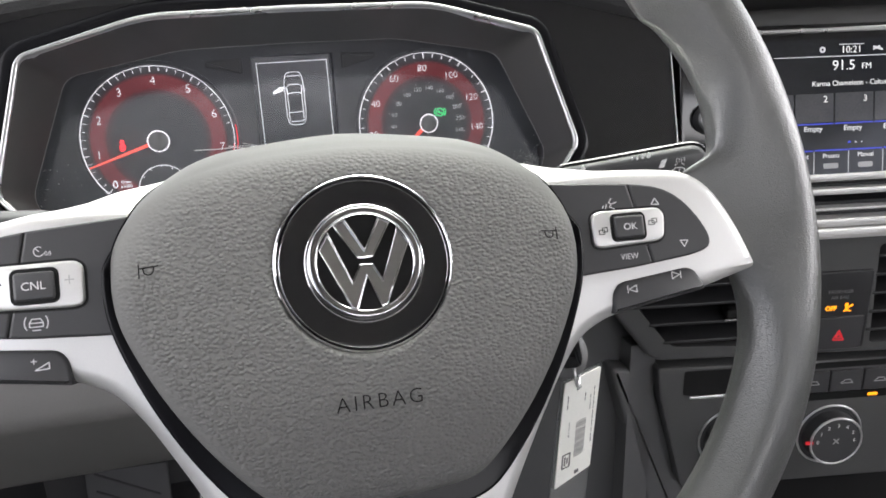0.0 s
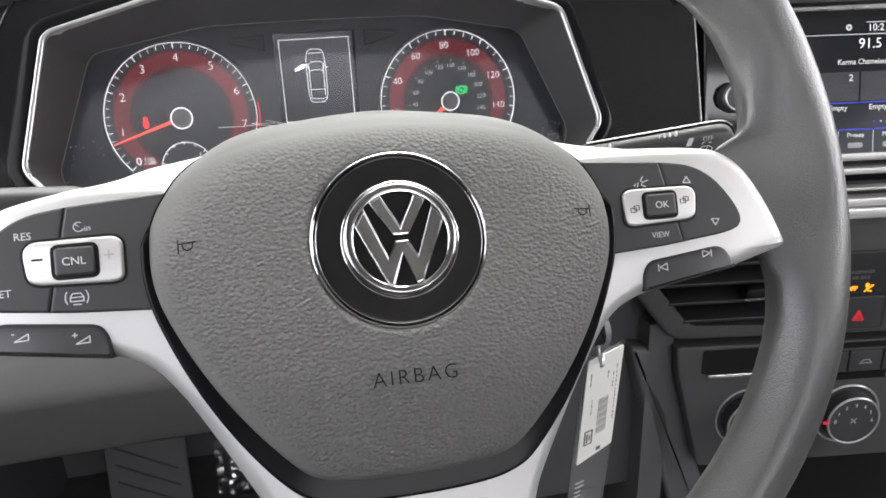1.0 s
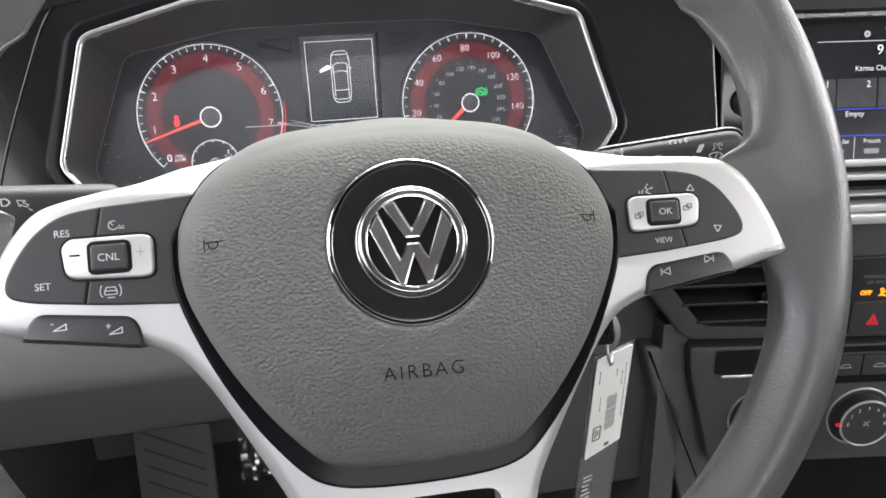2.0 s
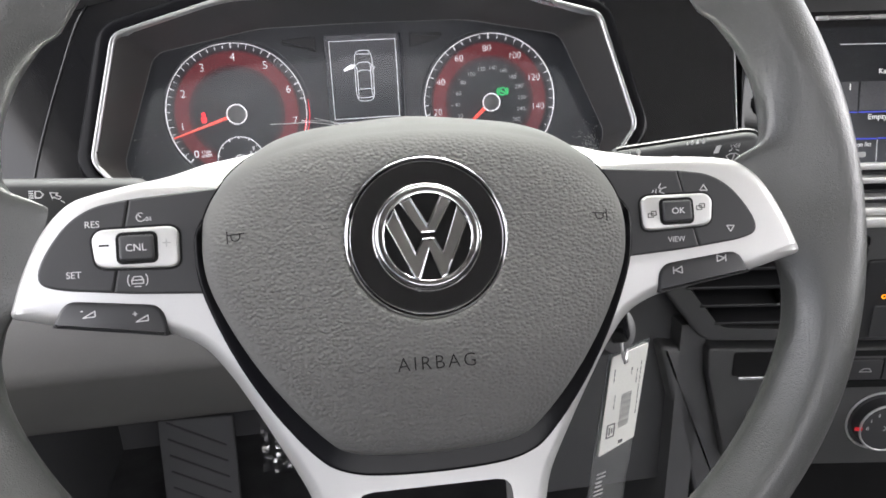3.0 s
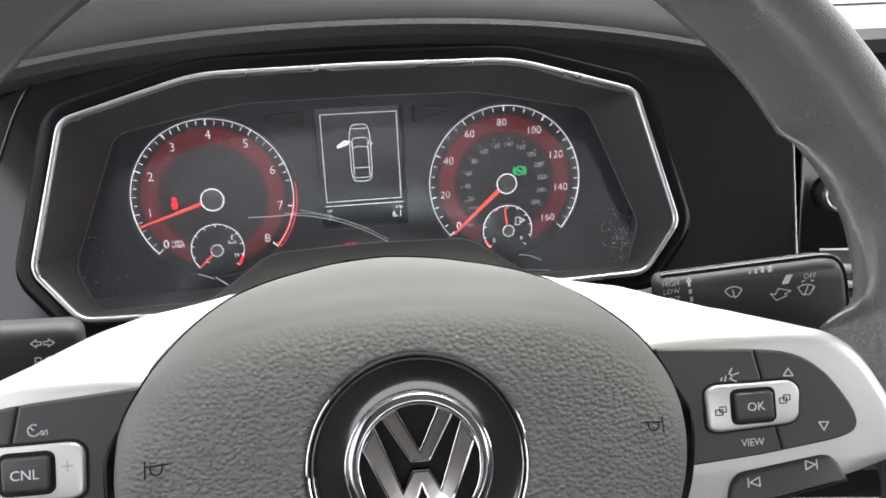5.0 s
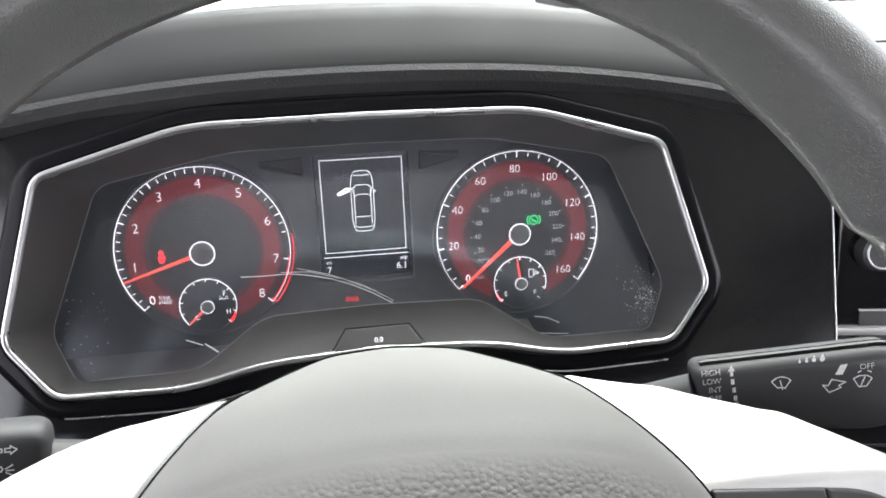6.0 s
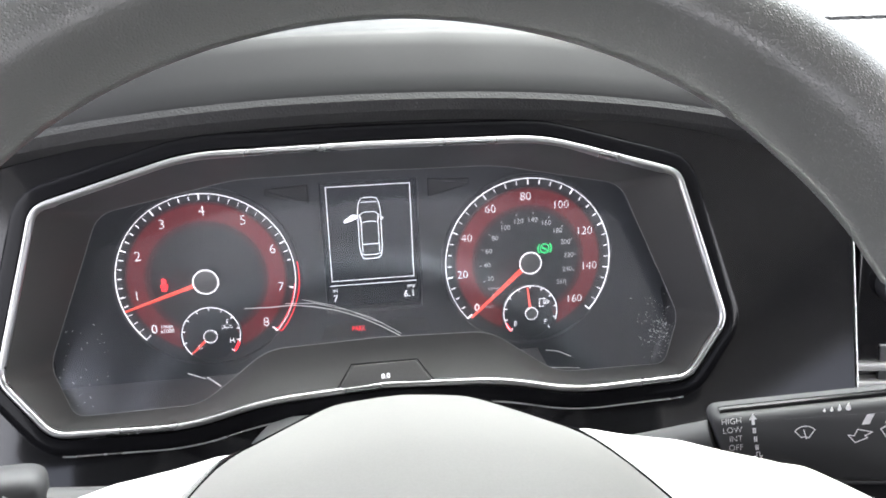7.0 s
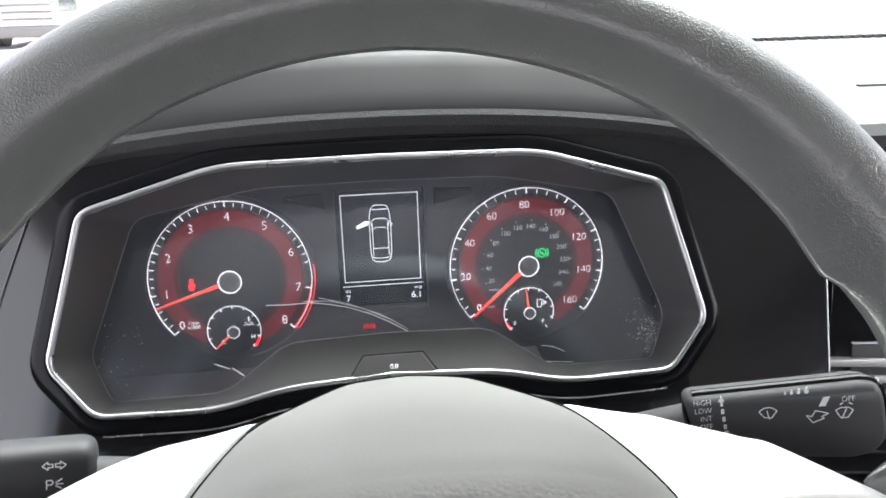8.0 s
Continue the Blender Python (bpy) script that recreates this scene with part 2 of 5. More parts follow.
def plate(outline, profile, holes=(), bm=None):
    """A solid from an outline in mm: profile is a list of (inset, height), from back to front. Holes go straight through."""
    bm = bm or bmesh.new()
    loops = []
    for d, z in profile:
        loops.append([bm.verts.new((x * MM, y * MM, z * MM)) for x, y in inset(outline, d)])
    k = len(outline)
    for a, b in zip(loops, loops[1:]):
        for i in range(k):
            bm.faces.new((a[i - 1], a[i], b[i], b[i - 1]))
    if not holes:
        bm.faces.new(loops[0])
        bm.faces.new(loops[-1])
        return bm
    ends = []
    for z in (profile[0][1], profile[-1][1]):
        ends.append([[bm.verts.new((x * MM, y * MM, z * MM)) for x, y in h] for h in holes])
    for h0, h1 in zip(*ends):
        for i in range(len(h0)):
            bm.faces.new((h0[i - 1], h0[i], h1[i], h1[i - 1]))
    for loop, hs in ((loops[0], ends[0]), (loops[-1], ends[1])):
        flat = [v for lp in (loop, *hs) for v in lp]
        from mathutils.geometry import tessellate_polygon
        for tri in tessellate_polygon([[v.co for v in lp] for lp in (loop, *hs)]):
            try:
                bm.faces.new([flat[i] for i in tri])
            except ValueError:
                pass
    return bm


def soft(z0, z1, r, n=3, back=0.0):
    """A plate's profile with a rounded front edge."""
    out = [(back, z0), (0, z1 - r)]
    for i in range(1, n + 1):
        a = i / n * math.pi / 2
        out.append((r * (1 - math.cos(a)), z1 - r + r * math.sin(a)))
    return out


def circle(cx, cy, r, n=48):
    return [(cx + r * math.cos(2 * math.pi * i / n), cy + r * math.sin(2 * math.pi * i / n)) for i in range(n)]


def rect(x0, y0, x1, y1, r=0.0, n=3):
    return rounded([(x0, y0), (x1, y0), (x1, y1), (x0, y1)], r, n)


def ring(cx, cy, r, tube, z, n=72, k=10, squash=1.0, bm=None):
    bm = bm or bmesh.new()
    rows = []
    for i in range(n):
        a = 2 * math.pi * i / n
        rows.append([bm.verts.new(((cx + (r + tube * math.cos(b)) * math.cos(a)) * MM, (cy + (r + tube * math.cos(b)) * math.sin(a)) * MM,
                                   (z + squash * tube * math.sin(b)) * MM)) for b in (2 * math.pi * j / k for j in range(k))])
    for i in range(n):
        for j in range(k):
            bm.faces.new((rows[i - 1][j - 1], rows[i][j - 1], rows[i][j], rows[i - 1][j]))
    return bm


def tube(pts, r, k=8, bm=None, closed=False):
    """A round bar along points in mm; r is one radius or one for each point."""
    bm = bm or bmesh.new()
    pts = [Vector(p) for p in pts]
    rows, side = [], None
    for i, p in enumerate(pts):
        if closed:
            d = pts[(i + 1) % len(pts)] - pts[i - 1]
        else:
            d = pts[min(i + 1, len(pts) - 1)] - pts[max(i - 1, 0)]
        d.normalize()
        side = (side if side is not None else (Vector((0, 0, 1)) if abs(d.z) < 0.9 else Vector((1, 0, 0))))
        side = (side - d * side.dot(d)).normalized()
        up = d.cross(side)
        rad = r[i] if isinstance(r, (list, tuple)) else r
        rows.append([bm.verts.new((p + side * rad * math.cos(2 * math.pi * j / k) + up * rad * math.sin(2 * math.pi * j / k)) * MM) for j in range(k)])
    m = len(rows)
    for i in range(m if closed else m - 1):
        a, b = rows[i], rows[(i + 1) % m]
        for j in range(k):
            bm.faces.new((a[j - 1], a[j], b[j], b[j - 1]))
    if not closed:
        bm.faces.new(rows[0])
        bm.faces.new(rows[-1])
    return bm


def lathe(profile, n=48, bm=None, cx=0.0, cy=0.0):
    """A turned solid round the z axis: profile of (radius, height) in mm."""
    bm = bm or bmesh.new()
    rows = []
    for r, z in profile:
        rows.append([bm.verts.new(((cx + r * math.cos(2 * math.pi * i / n)) * MM, (cy + r * math.sin(2 * math.pi * i / n)) * MM, z * MM)) for i in range(n)])
    for a, b in zip(rows, rows[1:]):
        for i in range(n):
            bm.faces.new((a[i - 1], a[i], b[i], b[i - 1]))
    bm.faces.new(rows[0])
    bm.faces.new(rows[-1])
    return bm


def strokes(lines, width, z, bm=None, thick=0.12):
    """Printed strokes: flat bars along polylines."""
    bm = bm or bmesh.new()
    for line in lines:
        for a, b in zip(line, line[1:]):
            a, b = Vector(a), Vector(b)
            d = b - a
            if d.length < 1e-6:
                continue
            d.normalize()
            n, e = Vector((-d.y, d.x)) * width / 2, d * width * 0.2
            c = [a - e + n, a - e - n, b + e - n, b + e + n]
            lo = [bm.verts.new((p.x * MM, p.y * MM, (z - thick) * MM)) for p in c]
            hi = [bm.verts.new((p.x * MM, p.y * MM, z * MM)) for p in c]
            bm.faces.new(hi)
            for i in range(4):
                bm.faces.new((lo[i - 1], lo[i], hi[i], hi[i - 1]))
    return bm


def arc(cx, cy, r, a0, a1, n=24):
    return [(cx + r * math.cos(radians(a0 + (a1 - a0) * i / n)), cy + r * math.sin(radians(a0 + (a1 - a0) * i / n))) for i in range(n + 1)]


def writing(name, body, size, x, y, z, material, parent, align="CENTER", turn=0.0, wide=1.0, bold=0.0, m=None, gap=1.0):
    """Letters as a flat mesh, centred on x, y (mm)."""
    cu = bpy.data.curves.new(name, "FONT")
    cu.body, cu.size, cu.align_x, cu.align_y = body, size * MM * 1.35, align, "CENTER"
    cu.space_character = gap
    cu.extrude, cu.offset, cu.resolution_u = 0.00004, bold * MM, 3
    tmp = bpy.data.objects.new(name, cu)
    me = bpy.data.meshes.new_from_object(tmp)
    bpy.data.objects.remove(tmp)
    me.name = name
    me.materials.clear()
    me.materials.append(material)
    ob = new(name, me)
    ob.parent = parent
    local = pose(x * MM, y * MM, z * MM, 0, 0, turn) @ Matrix.Diagonal((wide, 1, 1, 1))
    ob.matrix_local = (m @ local) if m is not None else local
    return ob


def box(x0, y0, z0, x1, y1, z1, r=0.0, bm=None):
    """A box in metres, with its edges rounded by r."""
    b2 = bmesh.new()
    bmesh.ops.create_cube(b2, size=1)
    for v in b2.verts:
        v.co = Vector(((x0 + x1) / 2 + v.co.x * (x1 - x0), (y0 + y1) / 2 + v.co.y * (y1 - y0), (z0 + z1) / 2 + v.co.z * (z1 - z0)))
    if r:
        bmesh.ops.bevel(b2, geom=b2.edges[:], offset=r, segments=3, affect="EDGES", profile=0.5)
    if bm is None:
        return b2
    me = bpy.data.meshes.new("tmp")
    b2.to_mesh(me)
    b2.free()
    bm.from_mesh(me)
    bpy.data.meshes.remove(me)
    return bm


def sweep_x(profile, xs, bm=None, shape=None):
    """A skin along x: profile of (y, z) in metres, at each x of xs; shape(x, y, z) may move a point."""
    bm = bm or bmesh.new()
    rows = [[bm.verts.new(shape(x, y, z) if shape else (x, y, z)) for y, z in profile] for x in xs]
    k = len(profile)
    for a, b in zip(rows, rows[1:]):
        for j in range(k):
            bm.faces.new((a[j - 1], a[j], b[j], b[j - 1]))
    bm.faces.new(rows[0])
    bm.faces.new(rows[-1])
    return bm


def ease(a, b, t):
    t = min(1.0, max(0.0, (t - a) / (b - a)))
    return t * t * (3 - 2 * t)

# ---- the car's shell ----
def shell(name, label, cat, bm, material):
    return tagged(part(name, bm, material, smooth=30), label, cat, kind="structure")


shell("ground", "pale concrete ground of a parking lot", "ground", box(-60, -60, -0.36, 60, 60, -0.30), concrete)
shell("floor", "black carpeted car floor", "floor", box(-0.42, -2.2, -0.06, 1.14, 0.95, 0.0), carpet)
shell("ceiling", "pale fabric headliner of the car roof", "ceiling", box(-0.36, -2.2, 1.13, 1.08, 0.12, 1.16), headliner)
# unseen; darker than the right rail to dim the gloss panel's reflection
shell("roof_rail_left", "unseen roof rail over the driver's opening, darkened to dim its reflection", "roof rail", box(-0.42, -2.2, 0.98, -0.36, 0.12, 1.16), dashdark)
shell("roof_rail_right", "pale roof rail over the passenger window", "roof rail", box(1.08, -2.2, 0.98, 1.14, 0.12, 1.16), headliner)
shell("pillar_left", "dark pillar behind the driver's opening", "pillar", box(-0.42, -0.95, 0.0, -0.36, -0.70, 0.98), dashdark)
shell("pillar_right", "dark pillar behind the passenger window", "pillar", box(1.08, -0.95, 0.68, 1.14, -0.70, 0.98), dashdark)
shell("wall_rear", "plain dark panel behind the seats", "wall", box(-0.42, -2.24, 0.0, 1.14, -2.2, 0.74), dashdark)
shell("wall_right", "dark passenger door panel below the side window", "wall", box(1.10, -2.2, 0.0, 1.14, 0.95, 0.68), dashdark)
shell("wall_left_rear", "dark rear door panel", "wall", box(-0.42, -2.2, 0.0, -0.38, -0.75, 0.74), dashdark)
shell("wall_left", "dark panel below the driver's side opening", "wall", box(-0.42, -0.75, 0.0, -0.38, 0.30, 0.62), dashdark)
shell("wall_front", "dark firewall behind the pedals", "wall", box(-0.42, 0.80, 0.0, 1.14, 0.84, 0.66), footwall)
shell("wall_left_front", "dark side panel of the footwell", "wall", box(-0.42, 0.30, 0.0, -0.38, 0.84, 0.68), footwall)

# ---- steering wheel: x right, y up, z towards the driver ----
RAKE = 21.0
WHEEL = pose(0, 0, 0.62, 90 - RAKE, 0, 0) @ pose(0, 0, 0, 0, 0, -1.4)
wheel = thing("steering_wheel", "dark grey grained steering wheel with silver spokes and switches", "steering wheel", WHEEL)


# the rim's inner radius by the angle from the spoke: thumb rest, notch, spoke root
RIM_ANGLE = [-90, -50, -15, -10, -6, 0, 11.2, 11.9, 12.3, 12.9, 14, 16, 19, 27.5, 30.5, 33.4, 34.8, 36, 38.5, 42.6, 47, 52, 60, 67, 75, 90]
RIM_INNER = [153, 153, 158, 156, 150, 137, 133, 136, 142, 147.5, 151.2, 153.5, 154.8, 155.6, 154.4, 153, 151, 149.7, 150.2, 151.8, 152.8, 153.6, 156, 156.6, 157, 157.4]


def rim_mesh():
    bm, rows, n, k = bmesh.new(), [], 480, 32
    for i in range(n):
        th = 360 * i / n
        a = (th + 180) % 360 - 180
        side = a if abs(a) <= 90 else (180 - abs(a)) * (1 if a > 0 else -1) + 1.6
        ro = 188.0 - 4.5 * ease(-15, -50, side)
        ri = float(np.interp(side, RIM_ANGLE, RIM_INNER))
        soft_ri = sum(float(np.interp(side + d, RIM_ANGLE, RIM_INNER)) for d in range(-9, 10)) / 19
        rc, rb = ro - 16.5, 14.0
        ra = rc - soft_ri
        c, s = math.cos(radians(th)), math.sin(radians(th))
        row = []
        for j in range(k):
            b = 2 * math.pi * j / k
            # the crest runs on evenly, the notch cuts into the inner edge alone
            r = rc + (16.5 if math.cos(b) > 0 else ra + (soft_ri - ri) * abs(math.cos(b)) ** 6) * math.cos(b)
            lift = math.sin(b)
            if lift > 0 and math.cos(b) < -0.3:
                # a flat inner flank up to a soft crest
                lift = lift + (0.10 + 0.855 * (math.cos(b) + 1) / 0.7 - lift) * 0.75 * ease(-0.25, -0.4, math.cos(b))
            z = -31.0 + rb * lift * (1 - 0.10 * (1 - math.cos(b)) * (ra - 13.5) / 6)
            row.append(bm.verts.new((r * c * MM, (r * s - 3.5) * MM, z * MM)))
        rows.append(row)
    for i in range(n):
        for j in range(k):
            bm.faces.new((rows[i - 1][j - 1], rows[i][j - 1], rows[i][j], rows[i - 1][j]))
    return bm


part("rim", rim_mesh(), rimskin, wheel, "dark grey grained rim with thumb rests", smooth=60)

# cover of the airbag
HALF = [(0, 39.2), (18, 38.4), (36, 36.4), (53, 32.0), (66.5, 24.0), (74.6, 13.0), (76.6, 2.0), (75.3, -10), (70.5, -22.2), (62.0, -37.6),
        (50.2, -54.4), (38.0, -68.4), (31, -73.3), (20, -75.6), (0, -76.4)]


def dome(u, v):
    return 1.2 - 0.135 * v - 0.0011 * u * u - 0.0004 * (v + 15) ** 2 - 0.001 * max(0.0, -v - 8) ** 2 - 0.0036 * max(0.0, -v - 36) ** 2


WRAP_DROP = [0, 8, 10, 13, 17, 21, 26, 32, 39, 47, 62, 82, 95]
WRAP_OUT = [0, 0, 1.7, 3.6, 5.2, 6.4, 7.5, 8.6, 9.7, 10.6, 11.7, 12.5, 12.7]
FACE_S = [0.0, 0.60, 0.68, 0.743, 0.80, 0.85, 0.90, 0.938, 0.962, 0.982, 0.993, 1.0]
TOP_DROP = [0, 0, 0.2, 0.6, 1.25, 2.05, 3.25, 4.6, 5.7, 6.8, 7.5, 8.0]
SIDE_DROP = [0, 0, 0, 0, 0.05, 0.2, 0.6, 1.3, 2.3, 3.8, 5.4, 8.0]


def wrap(drop, p):
    """How far the cover's side leans out, behind its upper edge and shoulders."""
    return float(np.interp(drop, WRAP_DROP, WRAP_OUT)) * ease(-2, 22, p.y) * (1 - float(np.interp(abs(p.x), [0, 20, 30, 40, 50, 60, 70], [0, 0.06, 0.14, 0.19, 0.28, 0.46, 0.62])))


def fall_at(top, low, p):
    """How far the skin lies behind the dome: deep over the upper edge, shallow at the sides."""
    deep = 8 + (top - 8) * (1 - 0.33 * ease(18, 46, abs(p.x))) if top > 8 else top
    return low + (deep - low) * ease(-2, 22, p.y)


def cover_mesh():
    base = []
    full = mirrored(HALF)
    k = len(full)
    for i in range(k):
        p0, p1, p2, p3 = (Vector(full[(i + d) % k]) for d in (-1, 0, 1, 2))
        for j in range(6):
            t = j / 6
            base.append(0.5 * ((2 * p1) + (p2 - p0) * t + (2 * p0 - 5 * p1 + 4 * p2 - p3) * t * t + (3 * p1 - p0 - 3 * p2 + p3) * t ** 3))
    bm, c = bmesh.new(), Vector((0, -14))
    k = len(base)
    away = [Vector((base[(i + 1) % k] - base[i - 1]).yx) for i in range(k)]
    away = [Vector((-o.x, o.y)).normalized() for o in away]
    away = [o if o.dot(p - c) > 0 else -o for o, p in zip(away, base)]
    fine = [0.90 * i / 56 for i in range(56)] + FACE_S[6:]
    rows = [(s, float(np.interp(s, FACE_S, TOP_DROP)), float(np.interp(s, FACE_S, SIDE_DROP))) for s in fine] + [(1.0, d, 8 + (d - 8) * 0.1) for d in WRAP_DROP[2:]]
    mask = bm.verts.layers.float.new("grain")
    prev = None
    for s, top, low in rows:
        if s == 0:
            prev = [bm.verts.new((c.x * MM, c.y * MM, (dome(c.x, c.y) - 4.6) * MM))]
            continue
        row = []
        for p, o in zip(base, away):
            q = c + (p - c) * s
            up = ease(-2, 22, p.y)
            fall = fall_at(top, low, p)
            dip = 3.6 * ease(28.6, 26.6, q.length)
            q2 = q + o * wrap(top, p) * (s == 1.0)
            row.append(bm.verts.new((q2.x * MM, q2.y * MM, (dome(q.x, q.y) - fall - dip) * MM)))
            row[-1][mask] = ease(1.0, 0.90 - 0.10 * up, s)
        n = len(row)
        for i in range(n):
            if len(prev) == 1:
                bm.faces.new((prev[0], row[i - 1], row[i]))
            else:
                bm.faces.new((prev[i - 1], prev[i], row[i], row[i - 1]))
        prev = row
    bm.faces.new(prev)
    return bm, [tuple(p) for p in base]


cover_bm, COVER = cover_mesh()
cover = part("airbag_cover", cover_bm, leather, wheel, "grey grained airbag cover, its engraved lettering's shade laid on in dark colour", smooth=50)
LEAN_M = pose(0, 0, 0, -7.7)


def on_cover(u, v, lift=0.15):
    """A pose lying on the cover's skin."""
    slope_v, slope_u = -0.135 - 0.0008 * (v + 15), -0.0022 * u
    return pose(u * MM, v * MM, (dome(u, v) + lift) * MM, math.degrees(math.atan(slope_v)), -math.degrees(math.atan(slope_u)), 0)


# engraved letters laid on flat, their shade put into the dark colour
writing("airbag_lettering", "AIRBAG", 4.9, 0, 0, 0, dark_print_and_shade, cover, wide=1.0, bold=-0.1, gap=1.25, m=on_cover(0.6, -42.5, 0.22))
horn_sign = [[(-3.3, 2.4), (-3.2, -2.5)], [(-3.2, 0.8), (3.5, 1.4)], [(-1.8, 0.9), (-1.5, -0.9), (-0.3, -1.6), (1.0, -1.4), (1.7, -0.5), (1.9, 1.1)]]
for s in (-1, 1):
    lines = horn_sign if s < 0 else [[(-x, y) for x, y in ln] for ln in horn_sign]
    part("horn_sign", strokes([[(0.85 * x, 0.85 * y) for x, y in ln] for ln in lines], 0.36, 0.1), dark_print_and_shade, cover, m=on_cover(s * 64, 4.0, 0.25))

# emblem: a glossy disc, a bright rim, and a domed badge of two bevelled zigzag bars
emblem = part("emblem", lathe([(0.5, -3), (26.9, -3), (26.9, -0.9), (26.5, -0.55), (25.8, -0.35), (24.4, -0.28), (19.4, -0.2), (18.6, -0.5), (0.5, -0.9)], 96), piano, wheel, "glossy black round boss", m=LEAN_M @ pose(0.0006, 0.0002, 0) @ Matrix.Diagonal((1.022, 1.022, 1, 1)), smooth=40)
part("bright_ring", ring(0, 0, 27.3, 0.5, -0.3, 120), badgechrome, emblem, "thin chrome ring")
part("inner_ring", ring(0, 0, 26.0, 0.14, -0.4, 120), badgechrome, emblem)
# darker still, for the dark reflections on the ring
ringchrome = mat("badge_ring_dark_reflection", (0.28, 0.28, 0.285), 0.09, metal=1.0, var=0.05)
part("badge_ring", lathe([(18.0, -0.8), (18.0, -0.1), (17.7, 0.5), (17.1, 1.0), (16.4, 1.3), (15.6, 1.3), (15.1, 1.0), (14.8, 0.3), (14.7, -0.8)], 120), ringchrome, emblem, "chrome badge ring with dark reflections put into its colour", smooth=40)
# thin bright rings added as the badge ring's edge glints
part("badge_edge", ring(0, 0, 15.0, 0.22, 1.15, 96), chrome, emblem, "added ring for the inner edge's glint")
part("badge_lip", ring(0, 0, 18.2, 0.22, -0.2, 96), chrome, emblem)
# matte black disc in place of the dark reflection in the glossy boss
part("badge_dark_disc", lathe([(14.9, -0.95), (14.9, -0.5), (0.3, -0.45)], 72), keydark, emblem, "added black disc for the boss's dark reflection")
BADGE_UPPER = mirrored([(0, 4.4), (5.1, 14.2), (9.2, 12.0), (2.5, 0.9), (0, 0.9)])
BADGE_LOWER = mirrored([(0, -0.5), (2.3, -0.5), (4.6, -5.2), (10.6, 10.6), (14.2, 5.0), (5.6, -13.8), (3.4, -14.6), (0, -4.8)])


def badge_bar(outline):
    """A flat bar with a raised, bevelled edge, following the badge's dome."""
    bm = plate(outline, [(0, -0.9), (0.05, 0.9), (0.3, 1.3), (0.5, 1.35), (0.75, 1.05), (0.9, 0.98)])
    bmesh.ops.triangulate(bm, faces=[f for f in bm.faces if len(f.verts) > 4])
    for v in bm.verts:
        v.co.z += 0.0007 - 2.6 * (v.co.x ** 2 + v.co.y ** 2)
    return bm


for outline in (BADGE_UPPER, BADGE_LOWER):
    ob = part("badge_bar", badge_bar(outline), badgechrome, emblem, "zigzag chrome bar", smooth=20)
    line = inset(outline, 0.35)
    # thin bright tube added as the bevel's glint
    part("bar_edge", tube([(x, y, 1.95 - 0.0026 * (x * x + y * y)) for x, y in line], 0.1, 6, closed=True), chrome, ob, "added tube for the bar edge's glint")

# glossy band round the cover
reach = [1.0 + 1.4 * ease(24, 4, p[1]) + 3.9 * ease(0, -70, p[1]) for p in COVER]
wide, slim = inset(COVER, -10.0), inset(COVER, 10.0)
band = [tuple(Vector(b).lerp(Vector(a), (10 + r) / 20)) for a, b, r in zip(wide, slim, reach)]
band_bm = plate(band, soft(-26, -10.5, 1.2))
for v in band_bm.verts:
    v.co.z -= 0.9 * max(0.0, v.co.y - 0.006)
part("gloss_band", band_bm, bandblack, wheel, "gloss black band", m=pose(0, 0, 0, -3.5))



def skirt_mesh():
    """A black skin for the shade in the gap between the cover and the spokes, running back with the cover's upper side.
    """
    bm, rows, k = bmesh.new(), [], len(COVER)
    base = [Vector(p) for p in COVER]
    for i, p in enumerate(base):
        t = base[(i + 1) % k] - base[i - 1]
        o = Vector((-t.y, t.x)).normalized()
        o = o if o.dot(p - Vector((0, -14))) > 0 else -o
        z = dome(p.x, p.y)
        row = []
        first = float(np.interp(abs(p.x), [46, 52, 58, 64, 69, 76], [94, 78, 48, 24, 12, 9])) if p.y > 0 else 9.0
        rows_here = [(-2.0, fall_at(first, first * 0.1 + 8, p))]
        for t in (0, 0.08, 0.2, 0.4, 0.7, 1.0):
            d = first + (94 - first) * t
            rows_here.append((0.55 + wrap(d, p), fall_at(d, 9 + (d - 8) * 0.1, p)))
        rows_here.append((-2.0, fall_at(94, 18, p)))
        for off, fall in rows_here:
            q = p + o * off
            row.append(bm.verts.new((q.x * MM, q.y * MM, (z - fall) * MM)))
        rows.append(row)
    for i in range(k):
        for j in range(8):
            bm.faces.new((rows[i - 1][j - 1], rows[i - 1][j], rows[i][j], rows[i][j - 1]))
    return bm


part("cover_gap", skirt_mesh(), bandblack, wheel, "black skin for the shaded gap round the cover", smooth=50)

# silver spokes: one casting with three arms
SPOKE = [(0, 25.5, 0), (40, 25.5, 0), (48, 25.4, 0), (54, 25.2, 0), (60, 25.0, 0), (66, 25.0, 0), (74, 25.3, 0), (82, 25.6, 6), (97, 25.4, 4), (112, 24.8, 4), (125.5, 23.4, 5), (135.3, 17.4, 8), (142.0, 8.0, 6), (147.5, -2.4, 6), (152.6, -15.2, 3), (130, -21.0, 2), (90, -28, 4), (79, -33.0, 7),
         (70, -45, 6), (60.5, -61.5, 6), (51, -79, 6), (44, -93, 8), (40, -120, 8), (44, -160, 4), (0, -164, 0)]
